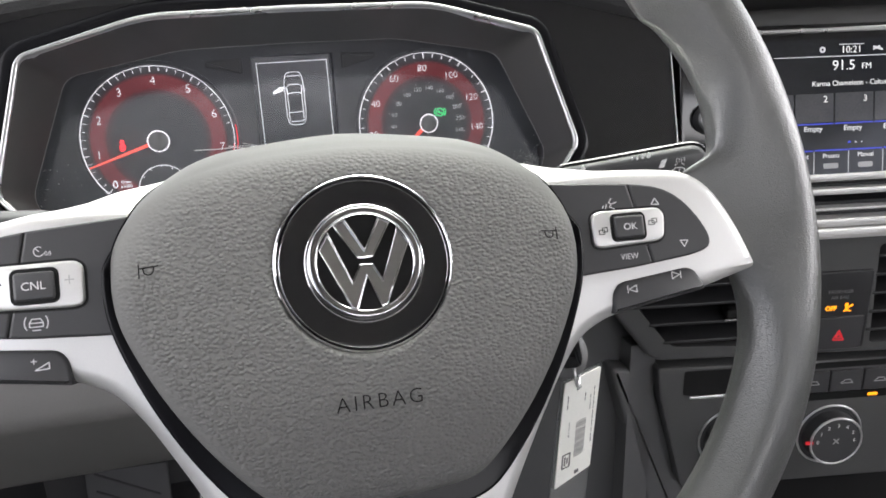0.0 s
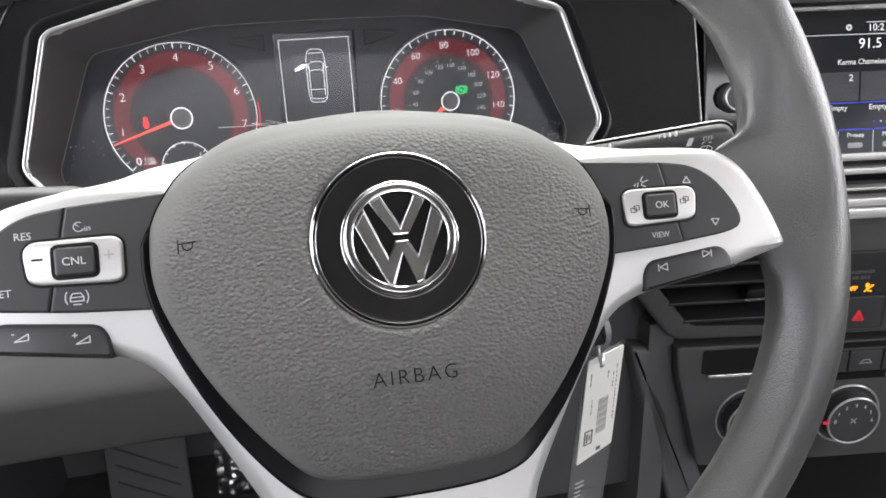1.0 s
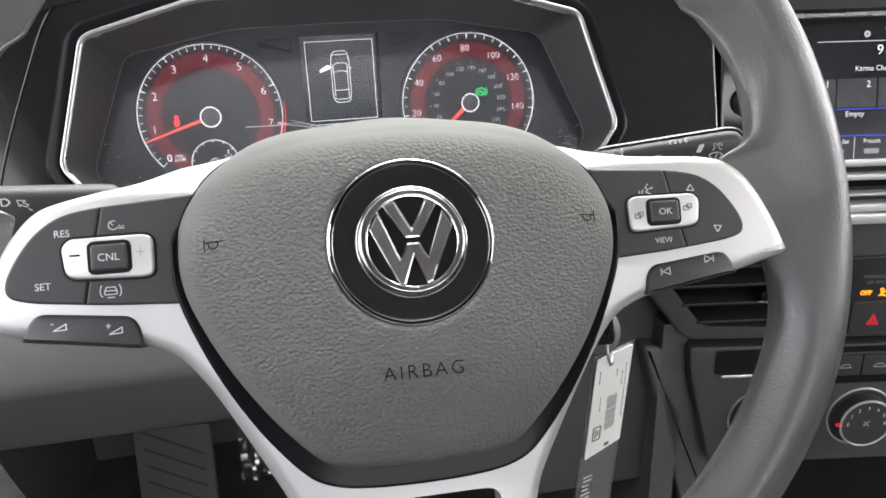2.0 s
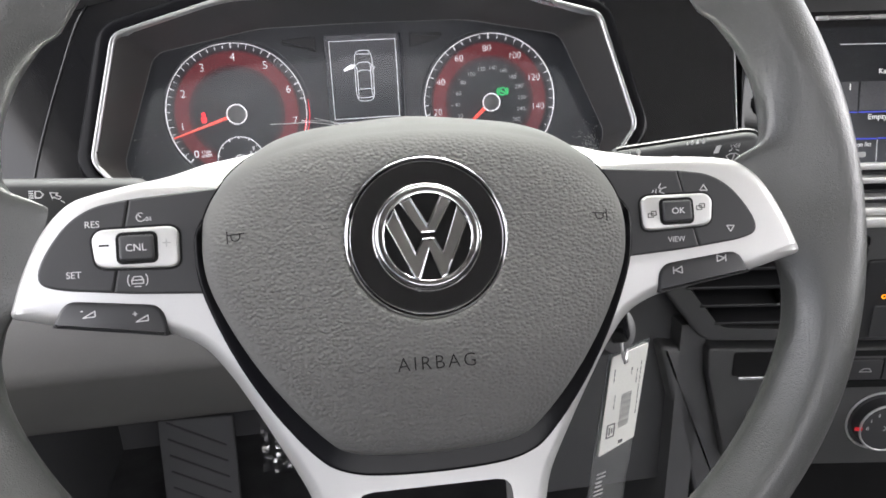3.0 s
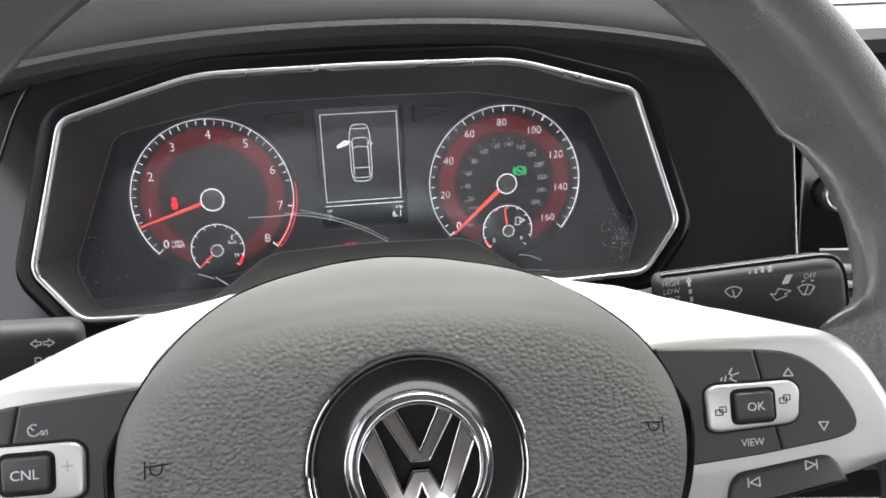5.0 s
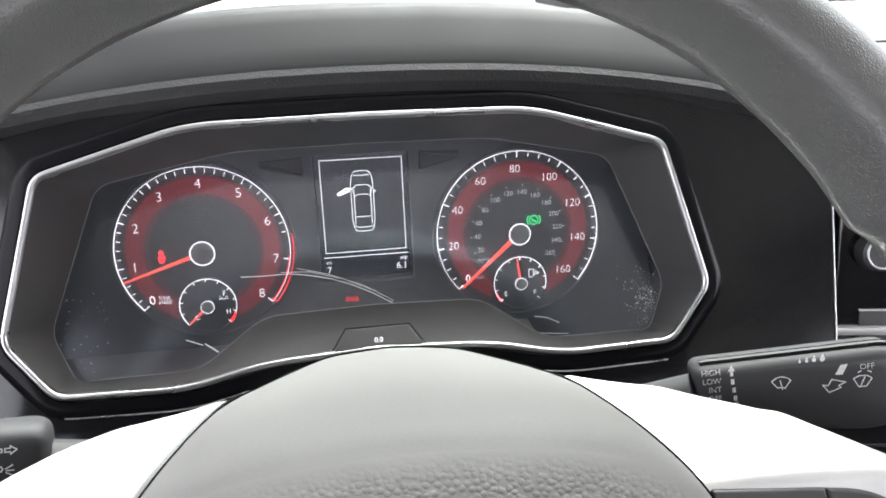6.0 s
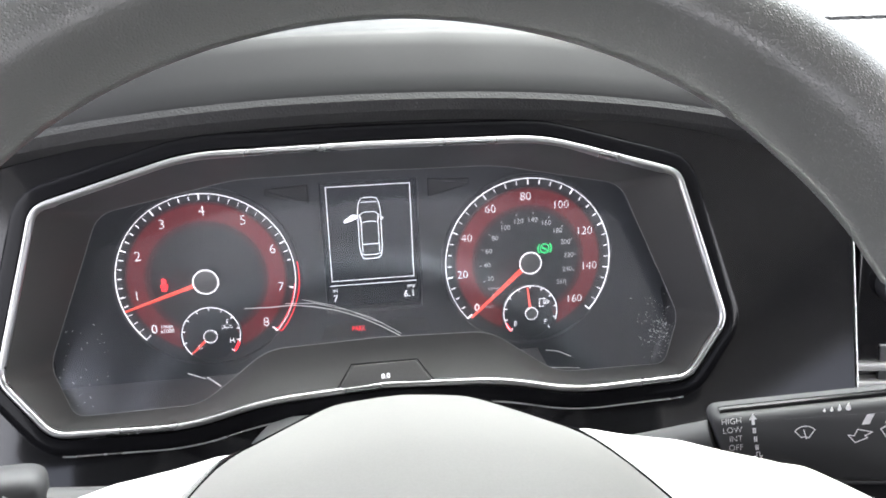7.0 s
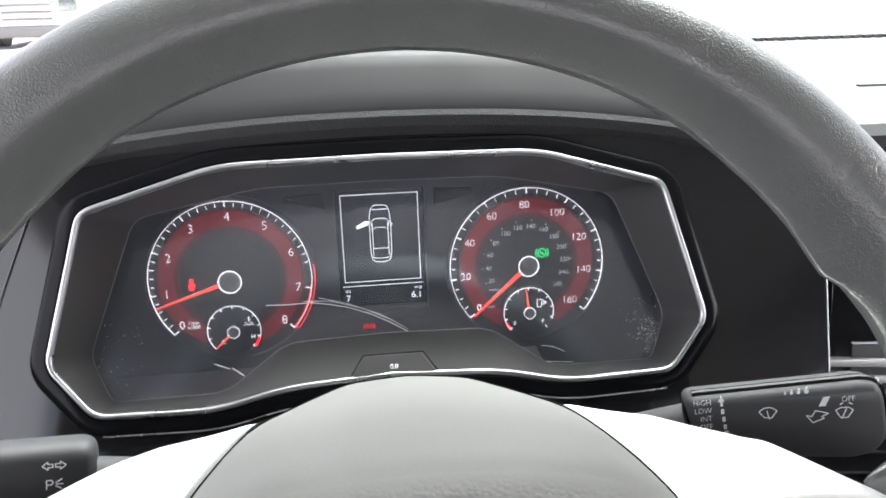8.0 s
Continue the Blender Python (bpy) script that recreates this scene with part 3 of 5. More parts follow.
# the other arm ends a little nearer to the hub
ARM_END = [(112, 22.4, 8), (121.5, 19.6, 6), (130.7, 9.8, 6), (138.0, -5.1, 6), (142.5, -19.0, 3), (130, -22.0, 2)]
first, last = SPOKE.index((112, 24.8, 4)), SPOKE.index((130, -21.0, 2))
sil = rounded(SPOKE + [(-x, y, r) for x, y, r in reversed(SPOKE[:first] + ARM_END + SPOKE[last + 1:]) if x > 0], 4)
slot = rect(-29, -150, 29, -91, 6)
spoke_bm = plate(sil, soft(-26, -14.0, 5.0, 5), holes=[slot])
for v in spoke_bm.verts:
    if v.co.z < -0.024:
        up = ease(0.008, 0.022, v.co.y) * (1 - ease(0.122, 0.140, abs(v.co.x)))
        rise = float(np.interp(abs(v.co.x), [0.050, 0.054, 0.062, 0.072, 0.082, 0.097, 0.115, 0.127], [0.0168, 0.0166, 0.0150, 0.0128, 0.0108, 0.0064, 0.0022, 0.0010]))
        v.co.y, v.co.z = v.co.y + rise * up, v.co.z - 0.044 * up
part("spoke_trim", spoke_bm, silver, wheel, "satin silver spoke trim", m=pose(0, 0, -0.005) @ Matrix.Diagonal((1.012, 1.012, 1, 1)), smooth=50)

PANEL = [(70, 22.5, 1), (100, 20.2, 7), (112.5, 18.2, 6), (121, 12.6, 6), (127, 4.6, 6), (130.8, -3, 5), (130, -8, 4), (123, -10, 4), (100, -12.6, 4), (72, -14.4, 1)]
ROCK = [(83.2, -3.6), (83.0, 8.6), (85.5, 10.6), (110.5, 10.4), (113.0, 7.4), (112.0, -2.0), (109.5, -3.8), (86.0, -4.8)]
LOWER = [(89.6, -28.0, 1), (90.2, -20.5, 3), (93.0, -16.8, 2.5), (121.0, -13.6, 3), (124, -15.5, 2), (127.5, -22.3, 1)]


def flip(pts, s):
    return [(s * p[0], *p[1:]) for p in pts]


def clip_panel(pts, keep):
    """The part of an outline on one side of a line through a, along d (left of it)."""
    (ax, ay), (dx, dy) = keep
    f = lambda p: dx * (p[1] - ay) - dy * (p[0] - ax)
    out = []
    for i, p in enumerate(pts):
        q = pts[i - 1]
        if (f(p) >= 0) != (f(q) >= 0):
            t = f(q) / (f(q) - f(p))
            out.append((q[0] + (p[0] - q[0]) * t, q[1] + (p[1] - q[1]) * t))
        if f(p) >= 0:
            out.append(p)
    return out


for s in (-1, 1):
    tilt = pose(0, 0, -0.0065, -3) @ Matrix.Diagonal((1.012, 1.012, 1, 1))
    low_m = tilt
    if s > 0:
        tilt = pose(0.0006, 0.0016, -0.0065, -3) @ Matrix.Diagonal((1.012, 0.94, 1, 1))
        low_m = pose(0.0006, 0.0015, -0.0065, -3) @ Matrix.Diagonal((1.012, 1.0, 1, 1))
    unit = part("switch_unit", plate(flip(rounded(PANEL, 2), s), soft(-20, -11.0, 0.6)), keydark, wheel, "black switch unit on a spoke", m=tilt)
    full = rounded(PANEL, 2)
    outer = clip_panel(full, ((100.25, 18.5), (6.2, -30)))
    inner = clip_panel(full, ((99.95, 18.5), (-6.2, 30)))
    for piece in (outer, inner):
        piece = inset(flip(piece, s), 0.14)
        part("key", plate(piece, [(0, -15), (0, -11.0), (0.3, -10.6), (0.7, -10.4)]), keyplastic, unit, "dark grey key", smooth=0)
    rock = rounded(flip([(97.6 + (x - 97.6) * 0.96, 2.9 + (y - 2.9) * 0.93) for x, y in ROCK], s), 2.0)
    part("rocker_gap", plate(inset(rock, -0.8), [(0, -14), (0, -10.35)]), keydark, unit)
    part("rocker", plate(rock, soft(-13, -9.0, 1.0)), silver, unit, "silver rocker key")
    mid = rect(s * 97.4 - 5.7, -1.2, s * 97.4 + 5.7, 7.4, 1.2)
    part("rocker_frame", plate(inset(mid, -1.2), [(0, -9.6), (0, -8.86)]), keydark, unit)
    part("centre_key", plate(mid, soft(-12, -7.4, 0.9)), keyplastic, unit, "dark square key")
    part("lower_rocker", plate(flip(rounded(LOWER, 2), s), soft(-22, -12.0, 1.4)), keyplastic, wheel, "dark rocker key below the spoke", m=low_m)
    ZK, ZR, ZC, ZL = -10.3, -8.92, -7.3, -11.9
    if s < 0:
        writing("lettering", "RES", 2.4, -112.0, 11.8, ZK, key_print, unit)
        writing("lettering", "SET", 2.4, -118.7, -5.0, ZK, key_print, unit)
        writing("lettering", "CNL", 2.6, -97.4, 3.0, ZC, key_print, unit)
        part("minus_sign", strokes([[(-109.6, 4.4), (-106.6, 4.4)]], 0.6, ZR), dark_print_and_shade, unit)
        part("plus_sign", strokes([[(-89.0, 4.2), (-86.4, 4.2)], [(-87.7, 2.9), (-87.7, 5.5)]], 0.35, ZR), grey_print, unit)
        part("cruise_sign", strokes([arc(-96.0, 13.6, 1.45, 60, 330, 16), [(-96.0, 13.6), (-96.8, 14.4)]], 0.25, ZK), key_print, unit)
        writing("lettering", "0/I", 1.4, -93.5, 12.8, ZK, key_print, unit)
        car = [[(-100.2, -7.2), (-100.2, -6.0), (-99.5, -4.8), (-97.1, -4.8), (-96.4, -6.0), (-96.4, -7.2), (-100.2, -7.2)], [(-100.0, -6.0), (-96.6, -6.0)],
               arc(-98.3, -6.0, 3.3, 145, 215, 8), arc(-98.3, -6.0, 3.3, -35, 35, 8), [(-99.4, -8.2), (-97.2, -8.2)]]
        car = [[(x + 0.2, y - 1.9) for x, y in q] for q in car]
        part("assist_sign", strokes(car, 0.32, ZK), key_print, unit)
        for cx, cy, sign in ((-115.0, -18.6, "-"), (-97.8, -21.2, "+")):
            part("volume_sign", strokes([[(cx - 2, cy - 1), (cx + 2, cy - 0.8), (cx + 2, cy + 1.1), (cx - 2, cy - 1)]], 0.35, ZL + 0.0), key_print, wheel, m=low_m)
            writing("lettering", sign, 2.6, cx - 2.2, cy + 1.6, ZL, key_print, wheel, m=low_m)
    else:
        writing("lettering", "VIEW", 2.4, 97.2, -8.4, ZK, key_print, unit, wide=0.9)
        writing("lettering", "OK", 2.7, 97.4, 3.0, ZC, key_print, unit)
        part("up_sign", strokes([[(108.2, 11.2), (111.2, 11.0), (109.8, 13.4), (108.2, 11.2)]], 0.35, ZK), key_print, unit)
        part("down_sign", strokes([[(118.0, -4.0), (121.0, -4.2), (119.4, -6.6), (118.0, -4.0)]], 0.35, ZK), key_print, unit)
        part("voice_sign", strokes([[(92.6, 14.8), (91.6, 13.2), (92.6, 12.6), (91.8, 11.6), (93.6, 10.6)], [(90.6, 12.6), (90.2, 11.0)], [(89.4, 12.2), (89.0, 11.2)], [(93.0, 12.8), (94.6, 13.2)]], 0.35, ZK), key_print, unit)
        for cx, cy in ((87.6, 2.2), (107.2, 4.2)):
            part("page_sign", strokes([rect(cx - 1.6, cy - 1.1, cx + 0.5, cy + 0.5) + [(cx - 1.6, cy - 1.1)], rect(cx - 0.3, cy - 0.3, cx + 1.6, cy + 1.3) + [(cx - 0.3, cy - 0.3)]], 0.3, ZR), dark_print_and_shade, unit)
        for cx, cy, d in ((97.6, -19.6, -1), (115.4, -16.2, 1)):
            part("skip_sign", strokes([[(cx - 1.6 * d, cy - 1.3), (cx - 1.6 * d, cy + 1.3), (cx + 1.4 * d, cy), (cx - 1.6 * d, cy - 1.3)], [(cx + 1.9 * d, cy - 1.3), (cx + 1.9 * d, cy + 1.3)]], 0.35, ZL), key_print, wheel, m=low_m)
part("hub", lathe([(46, -110), (46, -75), (40, -30), (30, -28)], 48), dashdark, wheel, "dark hub behind the spokes")

# ---- instrument cluster ----
def slope_m(y, z, tilt, x=0.0, turn=0.0):
    """A frame on a face that leans back by tilt: x right, y up the face, z out of it."""
    return pose(x, y, z, 90 - tilt, 0, turn)


BEZEL = slope_m(0.2050, 0.6325, 24)
LENS = slope_m(0.258, 0.652, 33)
DIAL = slope_m(0.2713, 0.6142, 7)
cluster = thing("instrument_cluster", "instrument cluster with two red-ringed dials and a small screen, switched on", "instrument cluster", DIAL)
TO_BEZEL, TO_LENS = DIAL.inverted() @ BEZEL, DIAL.inverted() @ LENS

HALFB = [(0, 64.9, 0), (79.5, 63.9, 14), (145, 44.2, 7), (161.5, -29, 7), (140, -55.0, 7), (84, -56.4, 14), (52, -48.8, 14), (0, -46.2, 0)]
bez = rounded(mirrored(HALFB), 5, 6)
part("chrome_frame", plate(bez, [(0.9, -6), (0.9, 0.6), (1.3, 1.3), (2.2, 1.6), (3.1, 1.3), (3.8, 0.4), (3.8, 0.3)], holes=[inset(bez, 3.85)]), bezelchrome, cluster, "satin chrome frame", m=TO_BEZEL, smooth=50)

low = [(x, y, -2.4) for x, y in inset(bez, -7.2) if y < -44 and abs(x) < 138]
low.sort(key=lambda p: p[0])
part("lower_lip", tube(low, 0.45, 6), bezelchrome, cluster, "thin bright lower edge", m=TO_BEZEL)

HALFL = [(0, 19.0, 0), (66, 18.2, 10), (130, 4.5, 8), (150, -66, 6), (139, -89.5, 5), (84, -89.0, 8), (53, -66.5, 8), (0, -65.0, 0)]
lens_out = rounded(mirrored(HALFL), 5, 6)


def between(outa, ma, outb, mb, steps=4):
    """A wall from one closed outline to another, corner to corner."""
    bm, rows = bmesh.new(), []
    for k in range(steps + 1):
        t = k / steps
        rows.append([bm.verts.new((ma @ (Vector((*p, 0)) * MM)).lerp(mb @ (Vector((*q, 0)) * MM), t)) for p, q in zip(outa, outb)])
    for a, b in zip(rows, rows[1:]):
        for i in range(len(a)):
            bm.faces.new((a[i - 1], a[i], b[i], b[i - 1]))
    return bm


part("inner_wall", between(inset(bez, 3.7), TO_BEZEL, lens_out, TO_LENS), clusterwall, cluster, "dark sloping walls round the lens", smooth=14)
lens = part("lens", plate(inset(lens_out, -1.5), [(0, -0.6), (0, 0.0)]), clear, cluster, "clear scratched lens", m=TO_LENS)
lens.visible_shadow = False
part("lens_edge", tube([(x, y, 0.1) for x, y in lens_out], 0.22, 6, closed=True), dim_print, lens, "pale lens edge")
part("backplate", plate(rect(-172, -82, 172, 62, 10), [(0, -20), (0, -14)]), dialmat, cluster)
FRAMEHOLES = [rect(-25.8, -25, 25.8, 46.5, 1.5)]
face_half = [(0, 54, 0), (70, 53, 8), (118, 44, 10), (150, 30, 10), (172, -70, 6), (150, -90, 6), (0, -90, 0)]
part("dial_mask", plate(rounded(mirrored(face_half), 5), [(0, -7.5), (0, -2.0)], holes=FRAMEHOLES + [circle(-86.2, -0.8, 48.6, 72), circle(85.2, -3.2, 48.6, 72)]), dialmat, cluster, "black dial surround", smooth=30)



def wedge_ring(cx, cy, r0, r1, a0, a1, z0, z1, n=90):
    bm, rows = bmesh.new(), []
    for i in range(n + 1):
        a = radians(a0 + (a1 - a0) * i / n)
        rows.append([bm.verts.new(((cx + r * math.cos(a)) * MM, (cy + r * math.sin(a)) * MM, z * MM)) for r, z in ((r0, z0), (r1, z1), (r1, z1 - 1), (r0, z0 - 1))])
    for a, b in zip(rows, rows[1:]):
        for j in range(4):
            bm.faces.new((a[j - 1], a[j], b[j], b[j - 1]))
    return bm


def dial(name, label, cx, cy, a0, step, big, small, numbers, size, R, nx, ny, nr):
    g = part(name, lathe([(48.4, -9), (48.4, -1.2), (R + 1.5, -1.2), (R + 1.1, -3.2), (0.5, -3.6)], 96), dialmat, cluster, label, m=pose(cx * MM, cy * MM, 0))
    end = a0 - step * big[-1]
    part("red_band", wedge_ring(0, 0, 28.5, 41.0, a0 + 26, end - 26, -3.3, -2.4), dialred, g, "dark red ring with fine rays")
    rays = [[(28.8 * math.cos(radians(a)), 28.8 * math.sin(radians(a))), (40.8 * math.cos(radians(a)), 40.8 * math.sin(radians(a)))] for a in np.arange(end - 24, a0 + 24, 1.2)]
    part("rays", strokes(rays, 0.3, -2.3), rayred, g, "fine brighter rays")
    part("scale_arc", strokes([arc(0, 0, R, a0, end, 90)], 0.34, -1.0, thick=1.0), white_glow, g)
    marks = []
    for v in big:
        a = radians(a0 - step * v)
        marks.append([((R - 3.2) * math.cos(a), (R - 3.2) * math.sin(a)), (R * math.cos(a), R * math.sin(a))])
    for line in marks:
        part("mark", strokes([line], 0.46, -1.0, thick=1.0), white_glow, g)
    marks = []
    for v in small:
        a = radians(a0 - step * v)
        marks.append([((R - 3.0) * math.cos(a), (R - 3.0) * math.sin(a)), ((R - 1.0) * math.cos(a), (R - 1.0) * math.sin(a))])
    for line in marks:
        part("small_mark", strokes([line], 0.28, -1.0, thick=1.0), white_glow, g)
    for v, txt in numbers:
        a = radians(a0 - step * v)
        writing("number", txt, size, nx + nr * math.cos(a), ny + nr * math.sin(a), -1.9, white_glow, g, bold=-0.13)
    return g


def needle(g, a, r1, w, cap, z, x=0.0, y=0.0, tail=0.0):
    d = Vector((math.cos(radians(a)), math.sin(radians(a))))
    n = Vector((-d.y, d.x))
    c = Vector((x, y))
    pts = [c + d * cap * 0.6 + n * w, c + d * r1 + n * w * 0.45, c + d * r1 - n * w * 0.45, c + d * cap * 0.6 - n * w]
    ob = part("needle", plate([tuple(p) for p in pts], [(0, z), (0, z + 0.7), (w * 0.3, z + 1.0)]), needle_red, g, "lit red needle")
    part("needle_cap", lathe([(cap * 0.86, z - 1), (cap * 0.86, z + 2.2), (cap * 0.75, z + 2.6), (0.3, z + 2.4)], 40, cx=x, cy=y), dashmid, g, "dark needle cap")
    # the chrome ring's shine is put in as glow
    part("cap_ring_glow", ring(x, y, cap * 0.93, cap * 0.055, z + 2.2, 48, squash=1.2), white_glow, g, "cap ring that glows for the shine of chrome")
    return ob


tach = dial("tachometer", "tachometer dial with a red ring", -86.2, -0.8, 221.5, 33.0, list(range(9)), [i / 5 for i in range(33) if i % 5], [(i, str(i)) for i in range(1, 9)] + [], 5.4, 45.3, 0.7, -0.8, 37.0)
a = radians(221.5)
writing("number", "0", 5.0, -29.4, -25.0, -1.9, white_glow, tach)
writing("lettering", "1/min", 2.3, -23.2, -23.8, -1.9, white_glow, tach, wide=0.9)
writing("lettering", "x1000", 2.3, -23.0, -26.4, -1.9, white_glow, tach, wide=0.9)
part("limit_arc", strokes([arc(0, 0, 47.2, 8, -41, 30), arc(0, 0, 44.9, -7, -41, 20), [(44.2 * math.cos(radians(-41)), 44.2 * math.sin(radians(-41))), (46.6 * math.cos(radians(-41)), 46.6 * math.sin(radians(-41)))]], 0.45, -0.8, thick=0.8), red_glow, tach, "red limit arc")
needle(tach, 221.5 - 33.0 * 0.72, 44, 1.1, 6.8, 0.6)
belt = [[(-22.4, -4.4), (-23.4, -1.8), (-21.8, -0.6), (-20.2, -1.8), (-21.2, -4.4), (-22.4, -4.4)], [(-23.2, -4.2), (-20.4, -1.2)]]
part("belt_light", strokes(belt + [arc(-21.8, 0.8, 0.9, 0, 360, 10)], 0.9, -1.8), red_glow, tach, "lit red warning light")

small = [v for v in range(0, 161, 5) if v % 20]
speedo = dial("speedometer", "speedometer dial with a red ring", 85.2, -3.2, 221.0, 1.6375, list(range(0, 161, 20)), small, [(v, str(v)) for v in range(20, 161, 20)], 4.7, 46.0, -1.2, 0.0, 36.0)
writing("number", "0", 4.5, -29.3, -24.6, -1.9, white_glow, speedo)
writing("lettering", "mph", 1.9, -22.0, -24.4, -1.9, grey_glow, speedo)
for v in range(0, 261, 20):
    a = radians(222.0 - 0.99 * v)
    writing("inner_number", str(v), 2.9, 23.0 * math.cos(a), 23.0 * math.sin(a), -2.4, grey_glow, speedo)
inner_marks = []
for v in range(0, 261, 20):
    a = radians(222.0 - 0.99 * v)
    inner_marks.append([(26.2 * math.cos(a), 26.2 * math.sin(a)), (27.2 * math.cos(a), 27.2 * math.sin(a))])
for line in inner_marks:
    part("inner_mark", strokes([line], 0.4, -2.4), grey_glow, speedo)
writing("lettering", "km/h", 1.7, -20.6, -11.6 - 2.6, -2.4, grey_glow, speedo)
needle(speedo, 221.5, 44, 1.3, 6.4, 0.6)
brake = [arc(9.2, 6.6, 2.5, 0, 360, 20), arc(9.2, 6.6, 3.8, 140, 220, 8), arc(9.2, 6.6, 3.8, -40, 40, 8)]
part("hold_light", strokes(brake + [[(7.8, 7.6), (10.6, 5.6)], [(8.0, 6.8), (10.0, 5.8)]], 0.7, -1.8), green_glow, speedo, "lit green brake light")


def sub_dial(g, cx, cy, r, name, label, a_needle, red, letters):
    s = part(name, lathe([(r + 1, -2.6), (r + 1, -1.9), (r, -1.9), (r - 0.5, -2.3), (0.3, -2.3)], 48, cx=cx, cy=cy), dialmat, g, label)
    part("scale_arc", strokes([arc(cx, cy, r, 222, -20, 40)], 0.4, -1.5, thick=0.6), white_glow, s)
    ticks = [[(cx + q * math.cos(radians(a)), cy + q * math.sin(radians(a))) for q in (r - 1.6, r)] for a in np.arange(222, -43, -26.4)]
    part("marks", strokes(ticks, 0.4, -1.5, thick=0.6), white_glow, s)
    part("red_arc", strokes([arc(cx, cy, r - 0.2, red[0], red[1], 10)], 1.4, -1.6, thick=0.6), red_glow, s)
    needle(s, a_needle, r - 0.6, 0.7, 3.7, -1.0, cx, cy)
    for txt, x, y in letters:
        writing("lettering", txt, 2.7, cx + x, cy + y, -1.6, white_glow, s)
    return s


temp = sub_dial(tach, -1.0, -30.2, 15.0, "temperature_dial", "small temperature dial", 222, (-20, -42), [("C", -6.4, -6.4), ("H", 10.4, -4.2)])
part("coolant_sign", strokes([[(x - 3.2, y - 1.8) for x, y in q] for q in ([(10.8, -20.4), (10.8, -23.4)], [(10.8, -20.8), (11.8, -20.8)], [(10.8, -22.0), (11.8, -22.0)], [(8.2, -25.4), (9.5, -24.8), (10.8, -25.4), (12.1, -24.8), (13.4, -25.4)], [(8.4, -23.9), (9.6, -24.0)], [(12.0, -24.0), (13.2, -23.9)])], 0.32, -1.6), white_glow, temp)
fuel = sub_dial(speedo, 0.8, -29.4, 15.2, "fuel_dial", "small fuel dial", 97, (222, 205), [("E", -8.6, -6.2), ("F", 8.6, -6.2)])
part("pump_sign", strokes([rect(6.0, -26.6, 8.6, -22.0) + [(6.0, -26.6)], [(8.6, -24.6), (9.6, -25.4), (9.8, -22.8), (9.0, -22.0)], [(10.6, -25.0), (10.6, -23.4), (11.8, -24.2), (10.6, -25.0)]], 0.32, -1.6), white_glow, fuel)

# small screen between the dials
disp = part("screen", plate(rect(-25.6, -24.4, 25.6, 46.2, 1.0), [(0, -15), (0, -12.2)]), lcd, cluster, "small dark screen showing a car outline")
Z = -12.0
part("frame_line", strokes([[(-22.3, -9.6), (22.6, -9.6), (22.6, 42.4), (-22.3, 42.4), (-22.3, -9.6)]], 0.36, Z), white_glow, disp)
part("divider_line", strokes([[(-23.6, -12.2), (24.0, -12.2)]], 0.36, Z), white_glow, disp)
carline = [rounded([(-5.4, 34.5), (5.4, 34.5), (7.0, 28), (7.0, 6), (5.6, 0.6), (-5.6, 0.6), (-7.0, 6), (-7.0, 28)], 3.5, 4)]
carline[0].append(carline[0][0])
carline += [[(-6.2, 24.6), (-3.4, 26.6), (3.4, 26.6), (6.2, 24.6)], [(-4.8, 20.4), (-2.4, 21.4), (2.4, 21.4), (4.8, 20.4)], [(-5.0, 8.8), (5.0, 8.8)], [(-6.0, 3.6), (-3.0, 2.8), (3.0, 2.8), (6.0, 3.6)],
            [(-5.2, 24.0), (-5.2, 4.6)], [(5.2, 24.0), (5.2, 4.6)], [(-4.8, 32.0), (4.8, 32.0)], [(7.0, 23.4), (8.6, 23.0), (7.2, 22.0)], [(-6.2, 24.6), (-4.8, 20.4)], [(6.2, 24.6), (4.8, 20.4)]]
carline = [[(0.88 * p[0], p[1] + 1.3) for p in ln] for ln in carline]
part("car_outline", strokes(carline, 0.34, Z), white_glow, disp, "white outline of a car with one door open")
part("open_door_mark", strokes([[(-6.6, 25.8), (-8.8, 26.2), (-13.4, 23.4)], [(-7.2, 24.8), (-13.4, 22.8)]], 1.2, Z), white_glow, disp)
writing("lettering", "mi", 2.2, -21.0, -15.0, Z, white_glow, disp)
writing("lettering", "7", 4.0, -21.0, -19.6, Z, white_glow, disp)
writing("lettering", "trip", 2.2, 21.0, -15.0, Z, white_glow, disp)
writing("lettering", "6.1", 4.0, 19.8, -19.6, Z, white_glow, disp)
writing("park_light", "PARK", 3.1, -9.6, -34.0, -1.1, red_glow, cluster, wide=0.72)
for s in (-1, 1):
    part("mask_recess", plate(rounded([(s * 31, 46.2), (s * 53, 44.8), (s * 53, 41.6), (s * 31, 36)], 0.8), [(0, -3), (0, -1.0), (0.5, -0.5), (1.2, -0.5)]), clusterwall, cluster)
    part("mask_step", plate(rounded([(s * 30, -39), (s * 8, -39), (s * 8, -30), (s * 27, -31)], 1.5), [(0, -3), (0, -1.6), (0.5, -1.3)]), clusterwall, cluster)

